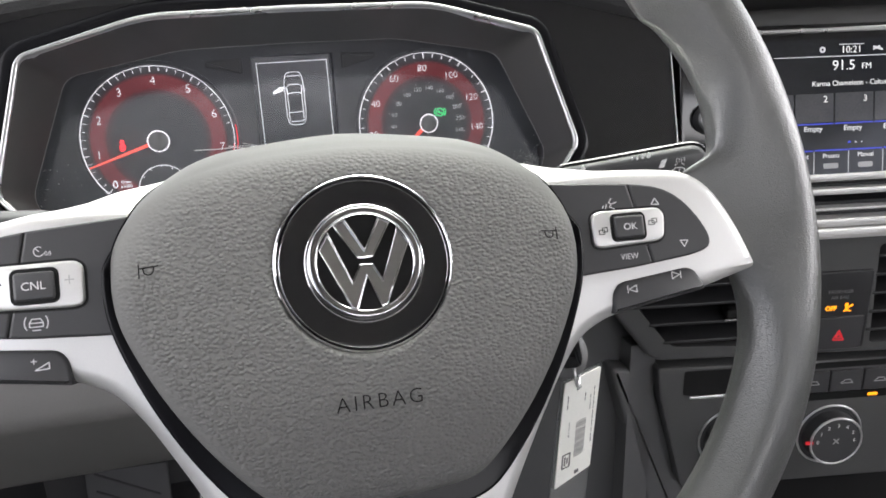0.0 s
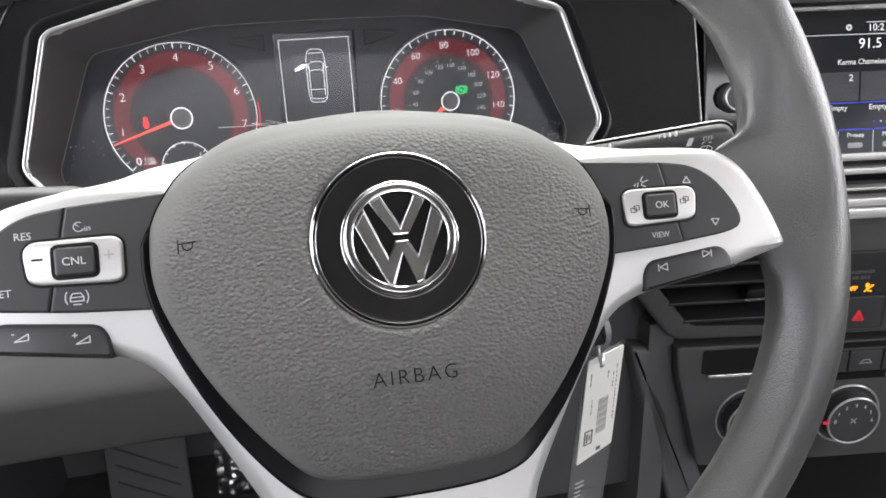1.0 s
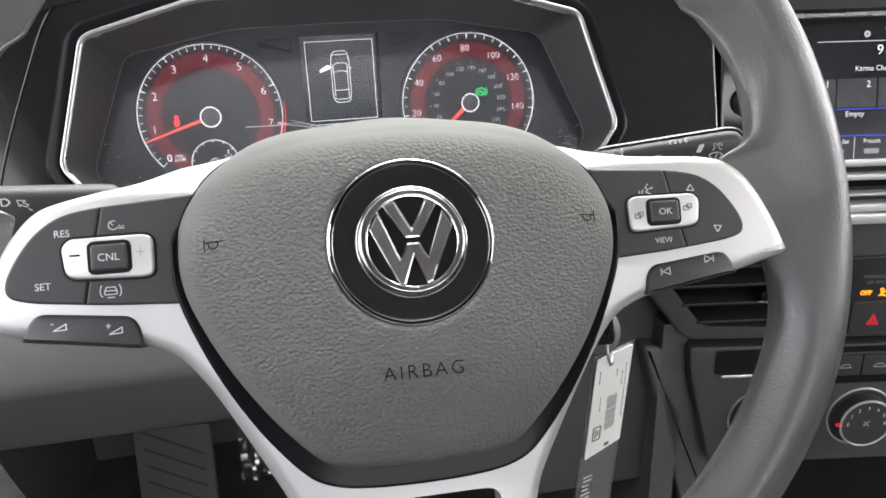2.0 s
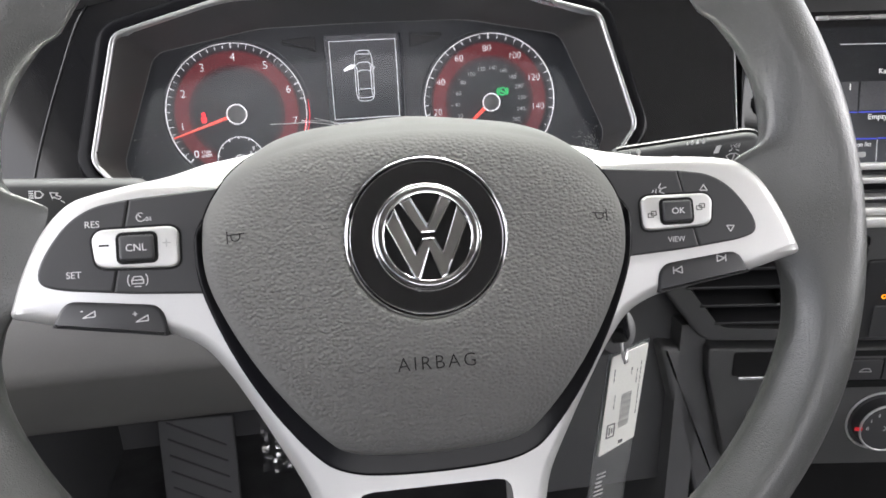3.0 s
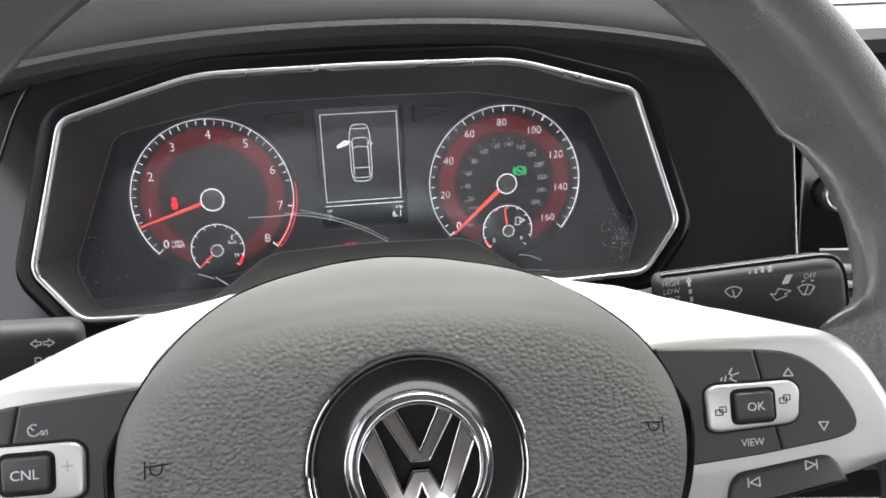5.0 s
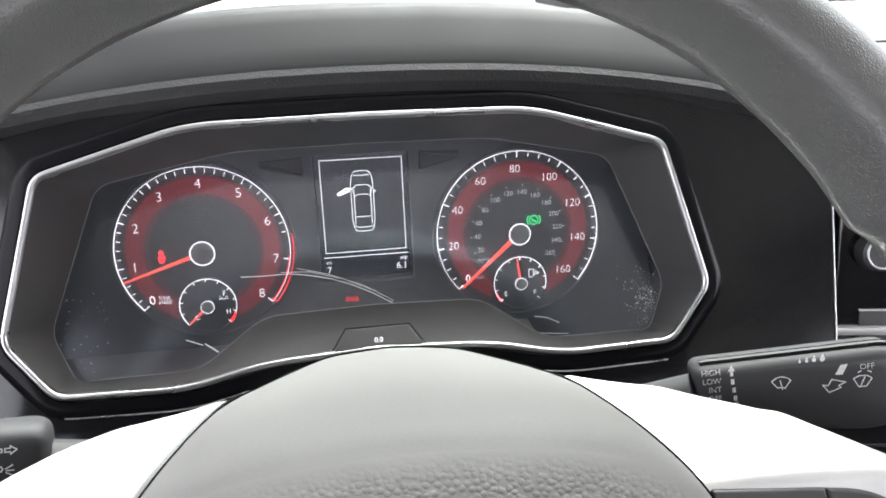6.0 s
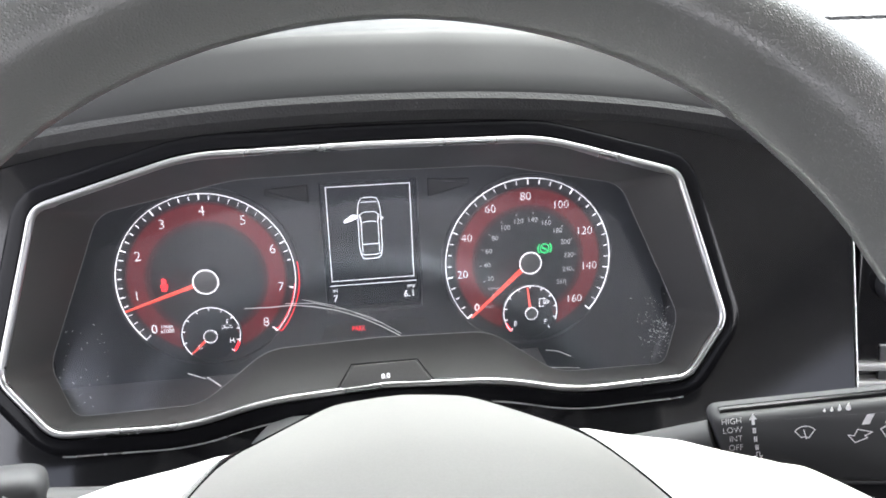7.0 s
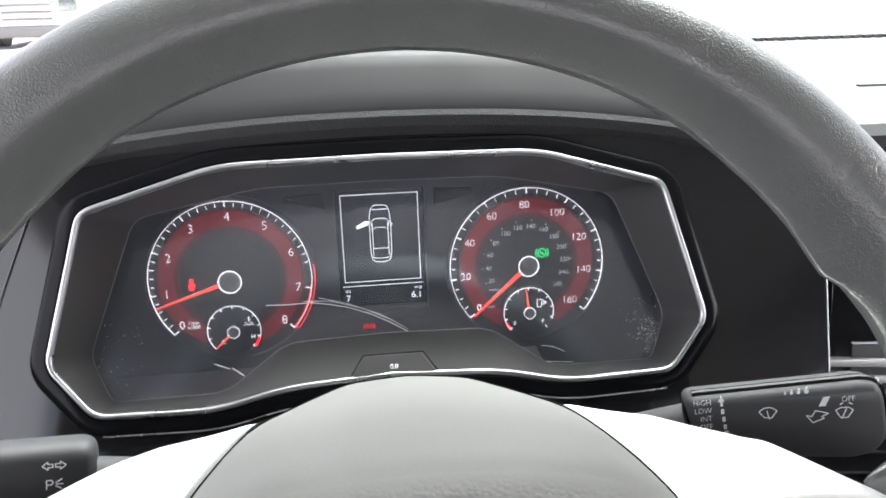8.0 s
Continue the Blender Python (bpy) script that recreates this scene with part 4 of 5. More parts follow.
# shelf below the lens with a small read-out
podm = DIAL.inverted() @ slope_m(0.1905, 0.5965, 40)
pod = part("readout_pod", plate(rounded([(-20.5, -6.0), (-13.8, 4.2), (13.8, 4.2), (20.5, -6.0)], 1.5), soft(-4, 1.2, 0.8)), clusterwall, cluster, "dark read-out pod", m=podm)
part("pod_line", tube([(-21.5, -6.0, 0.4), (-14.6, 4.6, 0.4), (14.6, 4.6, 0.4), (21.5, -6.0, 0.4)], 0.35, 6), keydark, pod, "dark outline of the pod")
writing("lettering", "0.0", 2.4, 0, -2.0, 1.35, white_glow, pod, bold=-0.03)
scuff = glass("scuff", (0.75, 0.76, 0.78), 0.75, 0.7)
for line, w in (([(-63, -46.2), (-52, -46.6), (-40, -46.4), (-30, -48), (-19.7, -50.5), (-9, -54.6), (0.5, -59.5), (10, -65.4), (18.9, -71.6)], 0.45), ([(-44, -45.4), (-30, -46.2), (-14, -51.0), (2, -58.6)], 0.3),
                ([(-36, -44.0), (-22, -47.8), (-4, -55.0), (10, -64.0)], 0.25), ([(-89.6, -74.5), (-82, -77.5)], 0.5), ([(-81, -77.0), (-75.1, -81.4)], 0.6), ([(80, -78), (86, -79), (92, -82)], 0.4), ([(76, -86), (96, -88)], 0.3)):
    part("scratch", strokes([line], w, 0.15), scuff, lens, "fine pale scratch", smooth=0)
scr = bmesh.new()
rng = random.Random(4)
for i in range(230):
    s = 1 if rng.random() < 0.88 else -1
    x, y = (rng.gauss(139, 6), rng.gauss(-74, 8)) if s > 0 else (rng.uniform(-146, -124), rng.uniform(-88, -48))
    if x > 147 - (x > 140) * max(0, -y - 80) or y < -88:
        continue
    strokes([[(x, y), (x + rng.uniform(-0.8, 0.8), y + rng.uniform(-0.8, 0.8))]], rng.uniform(0.08, 0.3), 0.15, scr)
tagged(part("smudge", scr, scuff, lens, "pale smudges and dust", smooth=0), kind="stuff")

# ---- dashboard ----
dash = thing("dashboard", "dark grey moulded dashboard with gloss black inlays", "dashboard", pose(0.35, 0.45, 0.0))
DI = Matrix.Translation((-0.35, -0.45, 0.0))


def dpart(name, bm, material, label="", m=None, smooth=35):
    return part(name, bm, material, dash, label, DI @ m if m is not None else DI, smooth)


# gloss panel round the cluster, flush with its bezel
gl = rounded([(-214, -62, 6), (-205, 30, 10), (-172, 58, 20), (-110, 71.5, 20), (-60, 75, 10), (60, 75, 10), (116, 71, 20), (180, 58, 14), (234.2, 52, 4), (221.0, -104, 4), (150, -104, 10), (-150, -104, 10), (-214, -90, 10)], 6)
dpart("gloss_panel", plate(gl, [(0, -14), (0, -4.5), (0.8, -3.6)], holes=[inset(bez, 0.6)]), panelblack, "gloss black panel round the cluster", BEZEL, 30)
dpart("bezel_rim", plate(inset(bez, -7.5), [(0, -8), (0, -3.2), (0.5, -2.2), (1.6, -1.5), (4.0, -1.0), (7.0, -1.0)], holes=[inset(bez, -0.3)]), bandblack, "raised gloss black rim", BEZEL, 50)
edge_line = rounded([(-150, 72), (-163, 52, 12), (-181, 2, 30), (-190, -28, 30), (-197, -62)], 8)[6:-6]
dpart("panel_edge", tube([(x, y, -3.8) for x, y in edge_line], 0.9, 8), panelblack, "rounded edge of the gloss panel", BEZEL)
dpart("panel_seam", strokes([[(234.2, 46), (222.0, -100)]], 0.7, -3.4, thick=4), knobchrome, "thin bright seam", BEZEL)


def hood_shape(x, y, z):
    a = abs(x)
    drop = 0.021 * (a / 0.2) ** 2.2
    return Vector((x, y - 0.012 * ease(0.12, 0.24, a), z - drop))


hood_prof = [(0.246, 0.697), (0.237, 0.6985), (0.2345, 0.7035), (0.2345, 0.7085), (0.237, 0.7110), (0.2385, 0.7105), (0.2395, 0.7125), (0.246, 0.7195), (0.256, 0.7295), (0.2615, 0.7345), (0.265, 0.7358), (0.276, 0.7362), (0.300, 0.7355), (0.36, 0.7330), (0.60, 0.7200), (0.60, 0.690), (0.25, 0.690)]
hood_x = [-0.24 + 0.48 * i / 60 for i in range(61)]
dpart("hood_lip", sweep_x(hood_prof[:6] + [(0.246, 0.7105)], hood_x, shape=hood_shape), dashmat, "grey front lip of the hood", smooth=25)
dpart("cluster_hood", sweep_x(hood_prof[5:-1] + [(0.246, 0.690), (0.242, 0.7095)], hood_x, shape=hood_shape), hoodmat, "black hood above the cluster", smooth=25)
top_prof = [(0.214, 0.683), (0.205, 0.687), (0.203, 0.694), (0.208, 0.699), (0.222, 0.7015), (0.40, 0.706), (0.60, 0.712), (0.80, 0.716), (0.80, 0.68), (0.24, 0.675)]
dpart("dash_top", sweep_x(top_prof, [0.236 + 0.80 * i / 10 for i in range(11)]), dashtopmat, "grained dashboard top", smooth=25)
# left end of the same top, in the darker copy without that sheen
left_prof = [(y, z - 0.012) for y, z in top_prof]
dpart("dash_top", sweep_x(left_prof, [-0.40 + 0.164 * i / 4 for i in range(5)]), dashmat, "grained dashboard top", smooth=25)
dpart("dash_deck", box(-0.40, 0.58, 0.676, 1.04, 0.86, 0.705), dashtopmat)
for i in range(60):
    dpart("grille_bar", box(0.24 + i * 0.011, 0.555, 0.7085, 0.247 + i * 0.011, 0.572, 0.7135), dashdark)
dpart("top_seam", box(0.30, 0.300, 0.7035, 0.90, 0.303, 0.7047), dashdark)
dpart("dash_body", box(-0.40, 0.30, 0.40, 1.06, 0.62, 0.68), dashdark)
dpart("left_vent_panel", box(-0.375, 0.215, 0.575, -0.225, 0.31, 0.672, 0.006), panelblack, "gloss black outlet surround")
for i in range(5):
    dpart("vent_slat", box(-0.36, 0.209, 0.590 + i * 0.015, -0.24, 0.222, 0.594 + i * 0.015, 0.001), dashdark)
dpart("lower_rail", box(-0.375, 0.195, 0.545, -0.172, 0.30, 0.572, 0.008), panelblack, "gloss black rail")
# knee panel
knee = [(0.24, 0.560), (0.205, 0.548), (0.184, 0.510), (0.177, 0.488), (0.177, 0.481), (0.181, 0.475), (0.209, 0.441), (0.226, 0.415), (0.232, 0.410), (0.33, 0.406), (0.33, 0.56)]
dpart("knee_panel", sweep_x(knee, [-0.375 + 0.465 * i / 8 for i in range(9)]), dashmid, "grey knee panel with a folded lower edge", smooth=50)

# ---- steering column, stalks, key ----
column = thing("steering_column", "dark plastic steering column shroud", "steering column", pose(0, 0.15, 0.545))
CI = Matrix.Translation((0, -0.15, -0.545))
cm = WHEEL
part("shroud", box(-0.062, -0.070, -0.215, 0.062, 0.030, -0.070, 0.02), dashdark, column, "dark shroud", CI @ cm)
part("top_gaiter", box(-0.075, -0.016, -0.235, 0.075, 0.014, -0.165, 0.010), piano, column, "gloss black top cover", CI @ cm)


def stalk(name, label, s):
    st = thing(name, label, "stalk", slope_m(0.0985, 0.6075, 10, s * 0.142, s * -12) @ pose(0, 0, 0, 0, 0, s * 7))
    x0, x1 = (-33, 42) if s > 0 else (-46, 30)
    pts = [(x0, 12.0, 5), (x1 - 4, 12.8, 7), (x1, 6, 6), (x1 + 1, -14, 8), (x1 - 10, -20, 8), (x0 + 4, -13, 5)] if s > 0 else \
          [(x1, 14.5, 6), (x0, 14.5, 6), (x0 - 2, -16, 8), (x0 + 10, -20, 8), (x1 - 2, -13, 6), (x1 + 1, 4, 6)]
    body = rounded(pts, 5)
    part("paddle", plate(body, [(2.5, -16), (0, -12), (0, -4), (1.2, -1.2), (3.0, 0)]), stalkplastic, st, "dark satin paddle", smooth=50)
    edge = body[4:21]
    if s > 0:
        part("gloss_edge", tube([(x, y, -4.5) for x, y in edge], 1.5, 10), panelblack, st, "gloss black edge")
    part("arm", tube([(x0 + 2 if s > 0 else x1 - 2, 0, -8), (s * -75, -14, -24), (s * -100, -22, -34)], [7, 8, 10], 14), stalkplastic, st, "dark stalk arm")
    return st


wiper = stalk("wiper_stalk", "dark wiper stalk with white printed symbols", 1)
ZP = 0.12
for i, w in enumerate(("HIGH", "LOW", "INT", "OFF", "1x")):
    writing("lettering", w, 2.3, -23.4, 9.6 - 3.3 * i, ZP, white_print, wiper, align="RIGHT", wide=0.92, bold=-0.06)
def sign_plate(name, pts, parent, z=0.12):
    """A small printed solid sign."""
    return part(name, plate(pts, [(0, z - 0.12), (0, z)]), white_print, parent, smooth=0)


def shifted(pts, x, y):
    return [(px + x, py + y) for px, py in pts]


sign_plate("level_arrow", [(-20.1, 7.7), (-20.1, 9.6), (-20.9, 9.6), (-19.6, 11.6), (-18.3, 9.6), (-19.1, 9.6), (-19.1, 7.7)], wiper)
for x, y in ((-19.4, 5.5), (-19.1, 2.3), (-18.8, -0.8)):
    sign_plate("level_mark", rect(x - 0.55, y - 0.95, x - 0.08, y + 0.95), wiper)
    sign_plate("level_mark", rect(x + 0.08, y - 0.95, x + 0.55, y + 0.95), wiper)
part("level_arrow", strokes([[(-19.0, -2.6), (-19.0, -4.0), (-19.9, -4.0), (-18.5, -5.8), (-17.1, -4.0), (-18.0, -4.0), (-18.0, -2.6), (-19.0, -2.6)]], 0.3, ZP), white_print, wiper)
fan = [(-3.3, 0.9)] + [(3.3 * math.sin(radians(a)), 2.4 * math.cos(radians(a)) + 0.1) for a in (-50, -25, 0, 25, 50)] + [(3.4, 0.9), (1.2, -2.0), (0.4, -1.5), (-0.5, -1.5), (-1.3, -1.6), (-3.3, 0.9)]
part("wiper_sign", strokes([shifted(fan, -2.5, 3.0), shifted([(0.4, -2.3), (-0.3, 1.2)], -2.5, 3.0)], 0.36, ZP), white_print, wiper)
for x, r in ((4.3, 0.42), (6.7, 0.55), (9.3, 0.7), (12.2, 0.9)):
    y = 10.5 + 0.03 * x
    sign_plate("drop_sign", arc(x, y - 0.2, r, 150, 390, 10) + [(x + r * 0.3, y + 1.9 * r)], wiper)
sign_plate("pull_sign_bar", shifted([(-2.2, -1.8), (-0.3, 1.7), (2.2, 1.8), (0.3, -1.9)], 18.6, 6.0), wiper)
pull = [(-3.8, 0.4), (-1.9, -0.1), (-0.5, 2.2), (4.3, 0.7), (1.7, -0.4), (2.6, -1.2), (-1.6, -2.6), (-3.8, 0.4)]
part("pull_sign", strokes([shifted(pull, 15.6, 0.4)], 0.36, ZP), white_print, wiper)
writing("lettering", "OFF", 2.2, 27.4, 6.2, ZP, white_print, wiper, bold=-0.05)
part("washer_sign", strokes([[(22.6, 2.0), (24.6, 3.0), (27.4, 2.8), (29.0, 1.6), (27.0, -1.2), (24.4, -1.2), (22.6, 2.0)], [(24.8, -1.4), (26.6, 2.4)], [(24.2, 4.2), (25.4, 4.8)], [(27.6, 4.6), (28.8, 4.0)]], 0.36, ZP), white_print, wiper)
turn = stalk("indicator_stalk", "dark indicator stalk with white printed symbols", -1)
ar = [[(9.0, 3.0), (12.0, 5.4), (12.0, 4.0), (14.6, 4.0), (14.6, 2.0), (12.0, 2.0), (12.0, 0.6), (9.0, 3.0)], [(21.6, 3.0), (18.6, 5.4), (18.6, 4.0), (16.0, 4.0), (16.0, 2.0), (18.6, 2.0), (18.6, 0.6), (21.6, 3.0)]]
ar = [[(17.6 + 0.6 * (x - 15.3), 8.2 + 0.6 * (y - 3.0)) for x, y in q] for q in ar]
part("arrow_signs", strokes(ar, 0.4, ZP), white_print, turn)
part("lamp_sign", strokes([[(-15.6 + 0.72 * (x + 21.1), 8.6 + 0.72 * (y - 3.2)) for x, y in q] for q in ([(-21.6, 5.2), (-19.0, 5.2), (-17.2, 3.2), (-19.0, 1.2), (-21.6, 1.2), (-21.6, 5.2)], [(-25, 5.2), (-22.6, 5.2)], [(-25, 3.9), (-22.6, 3.9)], [(-25, 2.5), (-22.6, 2.5)], [(-25, 1.2), (-22.6, 1.2)])], 0.5, ZP), white_print, turn)
part("push_sign", strokes([[(-8.0 + 0.75 * (x + 10.6), 7.6 + 0.75 * (y - 7.0)) for x, y in q] for q in ([(-13.6, 9.4), (-9.4, 9.0), (-10.6, 8.0), (-7.8, 6.6), (-9.0, 5.4), (-11.6, 6.8), (-12.4, 5.8), (-13.6, 9.4)], [(-8, 4.6), (-6, 3.2)])], 0.4, ZP), white_print, turn)
part("park_sign", strokes([[(15.0 + 0.75 * (x - 11.4), 1.2 + 0.75 * (y + 5.6)) for x, y in q] for q in ([(11.4, -7.8), (11.4, -3.4), (13.6, -3.4), (14.2, -4.6), (13.4, -5.6), (11.4, -5.6)], [(15.2, -4.6), (18, -3.0)], [(15.4, -5.4), (18.4, -5.4)], [(15.2, -6.2), (17.6, -7.6)])], 0.4, ZP), white_print, turn)

key = thing("ignition_key", "black ignition key with a steel ring in the lock", "key", pose(0.110, 0.083, 0.530))
part("lock", lathe([(13, -30), (13, -8), (10, -6), (4, -6)], 32), dashdark, key, "dark ignition lock", pose(0, 0, 0, 55, 18, 0))
part("key_head", plate(rounded([(-6, -4), (6, -4), (7.5, 10), (4, 18), (-4, 18), (-7.5, 10)], 4), soft(-4, 4, 2)), piano, key, "black key head", pose(0, 0, -0.004, 75, 0, 60))
part("key_ring", ring(0, 0, 8.2, 0.75, 0, 40, 8), knobchrome, key, "bright steel ring", pose(0.004, 0.004, -0.014, 80, 10, 60))
TAG = pose(0.1190, 0.092, 0.5085, 90, 4, 24) @ Matrix.Diagonal((1.3, 1, 1, 1))
tag = thing("key_tag", "white printed key tag hanging from the key ring", "key tag", TAG)
part("card", plate(rounded([(-11, -61), (10, -57), (11.5, 2), (-9.5, 0)], 1.0), [(0, -0.4), (0, 0.2)], holes=[circle(-1, -5.5, 1.5, 16)]), card, tag, "white card", smooth=0)
bars_bm = bmesh.new()
for i in range(16):
    strokes([[(-1.0, -46 + i * 1.35), (4.6, -45.4 + i * 1.35)]], 0.35 + 0.5 * (i * 7 % 3) / 2, 0.32, bars_bm)
tr = random.Random(9)
for x, y0, y1, w in ((-7.0, -8, -16, 0.6), (-5.2, -24, -32, 0.4), (6.6, -12, -20, 0.4), (8.6, -8, -40, 0.4), (3.2, -10, -15, 0.45)):
    y = y0
    while y > y1:
        d = tr.uniform(0.6, 2.4)
        strokes([[(x, y), (x, y - d)]], w * tr.uniform(0.7, 1.0), 0.32, bars_bm)
        y -= d + tr.uniform(0.4, 1.5)
strokes([rect(-7.6, -50.4, -3.4, -42.4) + [(-7.6, -50.4)], [(-6.2, -49), (-6.2, -44)], [(-4.8, -48), (-4.8, -45)]], 0.7, 0.32, bars_bm)
strokes([[(1.4, -56.5), (1.4, -55.4)]], 2.6, 0.32, bars_bm)
part("printed_block", bars_bm, soft_print, tag, "dark printed bars", smooth=0)
ghost = bmesh.new()
for i, w in enumerate((5.0, 3.6, 5.2, 4.2)):
    strokes([[(-9.5 - 0.4 * i, -74 - 5.6 * i), (-9.5 - 0.4 * i + w, -74.4 - 5.6 * i)], [(-9.5 - 0.4 * i, -76.6 - 5.6 * i), (-9.5 - 0.4 * i + w, -77 - 5.6 * i)]], 1.0, -0.7, ghost)
part("printed_block", ghost, grey_print, tag, "pale printed bars in the sleeve", smooth=0)
part("sleeve", plate(rounded([(-15, -128), (8, -124), (12.5, 4), (-10.5, 2.4)], 1.5), [(0, -1.4), (0, -0.9)]), sleeve, tag, "clear plastic sleeve")
part("sleeve_edge", tube([(-15, -128, -1), (-10.5, 2.4, -1)], 0.5, 6, tube([(8, -124, -1), (12.5, 4, -1)], 0.5, 6)), sleeve, tag)

# ---- centre stack, turned a little to the driver: x right, y up, z out ----
STACK = pose(0.231, 0.203, 0.633, 90, 0, -10)
RADIO = pose(0.231, 0.203, 0.571, 77, 0, -10) @ pose(0.0043, 0.0619, 0) @ Matrix.Diagonal((1.023, 1.007, 1, 1))
radio = thing("infotainment_unit", "gloss black radio unit with a lit touch screen", "radio", RADIO)
part("fascia", plate(rect(1.5, -66, 300, 36, 4), soft(-40, 0, 1.0)), panelblack, radio, "gloss black fascia")
part("top_strip", plate(rect(46, 30.6, 300, 33.4, 0.8), [(0, -1), (0, 1.4), (0.5, 1.9)]), bezelchrome, radio, "bright trim strip")
scn = part("touch_screen", plate(rect(46, -60.5, 240, 26, 1.5), [(0, -1), (0, 0.7)]), screenmat, radio, "lit dark touch screen")
Z = 0.82
writing("clock_digits", "10:21", 4.6, 112.5, 19.0, Z, screen_text, scn)
part("clock_line", strokes([[(104.5, 22.6), (120.5, 22.4)], [(62, 15.4), (240, 14.6)]], 0.5, Z), grey_glow, scn)
part("status_sign", strokes([arc(93.5, 19.6, 1.4, 0, 360, 10)], 1.2, Z), grey_glow, scn)
part("status_sign", strokes([[(127, 20.4), (133, 18.4)], [(127, 18.8), (131, 20.4)]], 1.2, Z), grey_glow, scn)
writing("lettering", "91.5", 6.6, 107.6, 9.2, Z, screen_text, scn)
writing("lettering", "FM", 4.0, 122.6, 8.4, Z, screen_text, scn)
writing("lettering", "Karma Chameleon - Culture C", 3.5, 115, -1.9, Z, screen_text, scn, wide=0.95)
for i in range(6):
    x = 49.0 + 26.3 * i
    part("preset_tile", plate(rect(x + 0.7, -26.4, x + 25.7, -8.0, 0.6), [(0, 0.5), (0, 0.95)]), tilemat, scn, "dim preset tile")
    writing("lettering", str(i + 1), 4.4, x + 20.4, -11.6 - 0.3 * i, 1.1, screen_text, scn)
    part("blue_line", strokes([[(x + 0.7, -27.4), (x + 25.7, -27.4)]], 0.7, Z), blue_glow, scn)
    writing("lettering", "Empty", 3.6, x + 12.6, -30.6, Z, screen_text, scn)
part("page_dots", strokes([[(116, -39.9), (116.6, -39.9)], [(120, -40.0), (120.5, -40.0)]], 0.9, Z), grey_glow, scn)
part("page_dot", strokes([[(111.4, -39.7), (112.6, -39.7)]], 1.2, Z), blue_glow, scn)
for i, w in enumerate(("Audio", "Station list", "Presets", "Manual", "Scan")):
    x = 42.6 + 23.0 * i
    part("blue_line", strokes([[(x + 0.6, -44.4), (x + 22.4, -44.6)]], 0.8, Z), blue_glow, scn)
    writing("lettering", w, 3.1, x + 11.4, -48.2, Z, screen_text, scn, wide=0.9)
    part("menu_sign", plate(rect(x + 6.4, -56.4, x + 16.2, -53.0, 1.2), [(0, 0.5), (0, 0.95)]), grey_print, scn)
    part("tile_line", strokes([[(x, -45.4), (x, -59.6)]], 0.4, Z), grey_glow, scn)
vol = part("volume_knob", lathe([(9.6, -2), (9.4, 9), (8.2, 10.2), (0.5, 10.0)], 40, cx=19, cy=-21), keyplastic, radio, "black volume knob")
part("knob_ring", ring(19, -21, 7.6, 0.7, 10.0, 40), bezelchrome, vol, "bright knob ring")
part("knob_sign", strokes([arc(19, -21, 2.0, 120, 420, 16), [(19, -19.4), (19, -17.6)]], 0.4, 10.3), white_print, vol)
for y0, y1, w in ((1.2, 24, ""), (-72.4, -52.2, "MENU")):
    k = part("side_key", plate(rect(13.5, y0, 43.5, y1, 1.0), soft(-1, 1.0, 0.5)), keyplastic, radio, "dark side key")
    part("key_edge", strokes([[(13.5, y0 - 0.6 if not w else y1 + 0.5), (43.5, y0 - 0.6 if not w else y1 + 0.5)]], 1.1, 1.2, thick=1.5), bezelchrome, k, "bright key edge")
    if w:
        writing("lettering", w, 4.2, 32.4, -63.4, 1.15, grey_print, k)

bandm = thing("trim_bands", "stacked silver and black trim bands below the radio", "trim", STACK)
for y, h, dz, mt in ((-62.6, 4.6, 3, silver), (-71.6, 4.0, 5, silver), (-83.4, 1.8, 6, silver), (-92.0, 5.2, 9, silver), (-98.8, 6.6, 12, silver)):
    part("silver_band", plate(rect(-2, y - h / 2, 300, y + h / 2, min(1.2, h / 3)), soft(-16, dz, min(1.0, h / 3))), mt, bandm, "satin silver band")
part("band_back", plate(rect(-2, -104, 300, -59, 1), [(0, -30), (0, -2)]), piano, bandm, "gloss black backing")

vents = thing("centre_vent", "black slatted centre air outlets with a switch block between", "air vent", STACK)
vo = rounded([(-44, -103), (300, -103), (300, -199), (0, -192), (-8, -188), (-40, -146)], 4)
lefthole = rounded([(-26, -112), (102, -112), (102, -186), (10, -181), (4, -177), (-24, -142)], 4)
righthole = rounded([(150, -112), (292, -112), (292, -190), (154, -188)], 4)
part("surround", plate(vo, soft(-45, 0, 3.0), holes=[lefthole, righthole]), stackmat, vents, "dark outlet surround", smooth=40)
# black sheet behind the slats: the outlet's inner shade put into colour
part("vent_shade_sheet", plate(rect(-44, -198, 300, -104), [(0, -50), (0, -44)]), keydark, vents)
for i in range(5):
    y = -118 - 14.2 * i
    x0 = -26 if y > -140 else -26 + (-140 - y) * 0.8
    for a, b in ((x0, 102), (150, 292)):
        sl = box(a * MM, (y - 1.4) * MM, -30 * MM, b * MM, (y + 1.4) * MM, 1.0 * MM, 0.001)
        bmesh.ops.rotate(sl, verts=sl.verts[:], cent=(0, y * MM, -10 * MM), matrix=Matrix.Rotation(radians(14), 3, "X"))
        part("slat", sl, ventblack, vents, "dark slat")
part("vent_tab", plate(rect(44, -160, 58, -153, 3), soft(-4, 4, 1.5)), keydark, vents, "dark slat tab with a bright edge")
part("tab_edge", strokes([[(43, -160.4), (59, -160.4)]], 1.3, 4.6), bezelchrome, vents)
blk = part("switch_block", plate(rect(103, -191, 149, -130, 3), soft(-20, 1.5, 1.2)), ventblack, vents, "dark switch block")
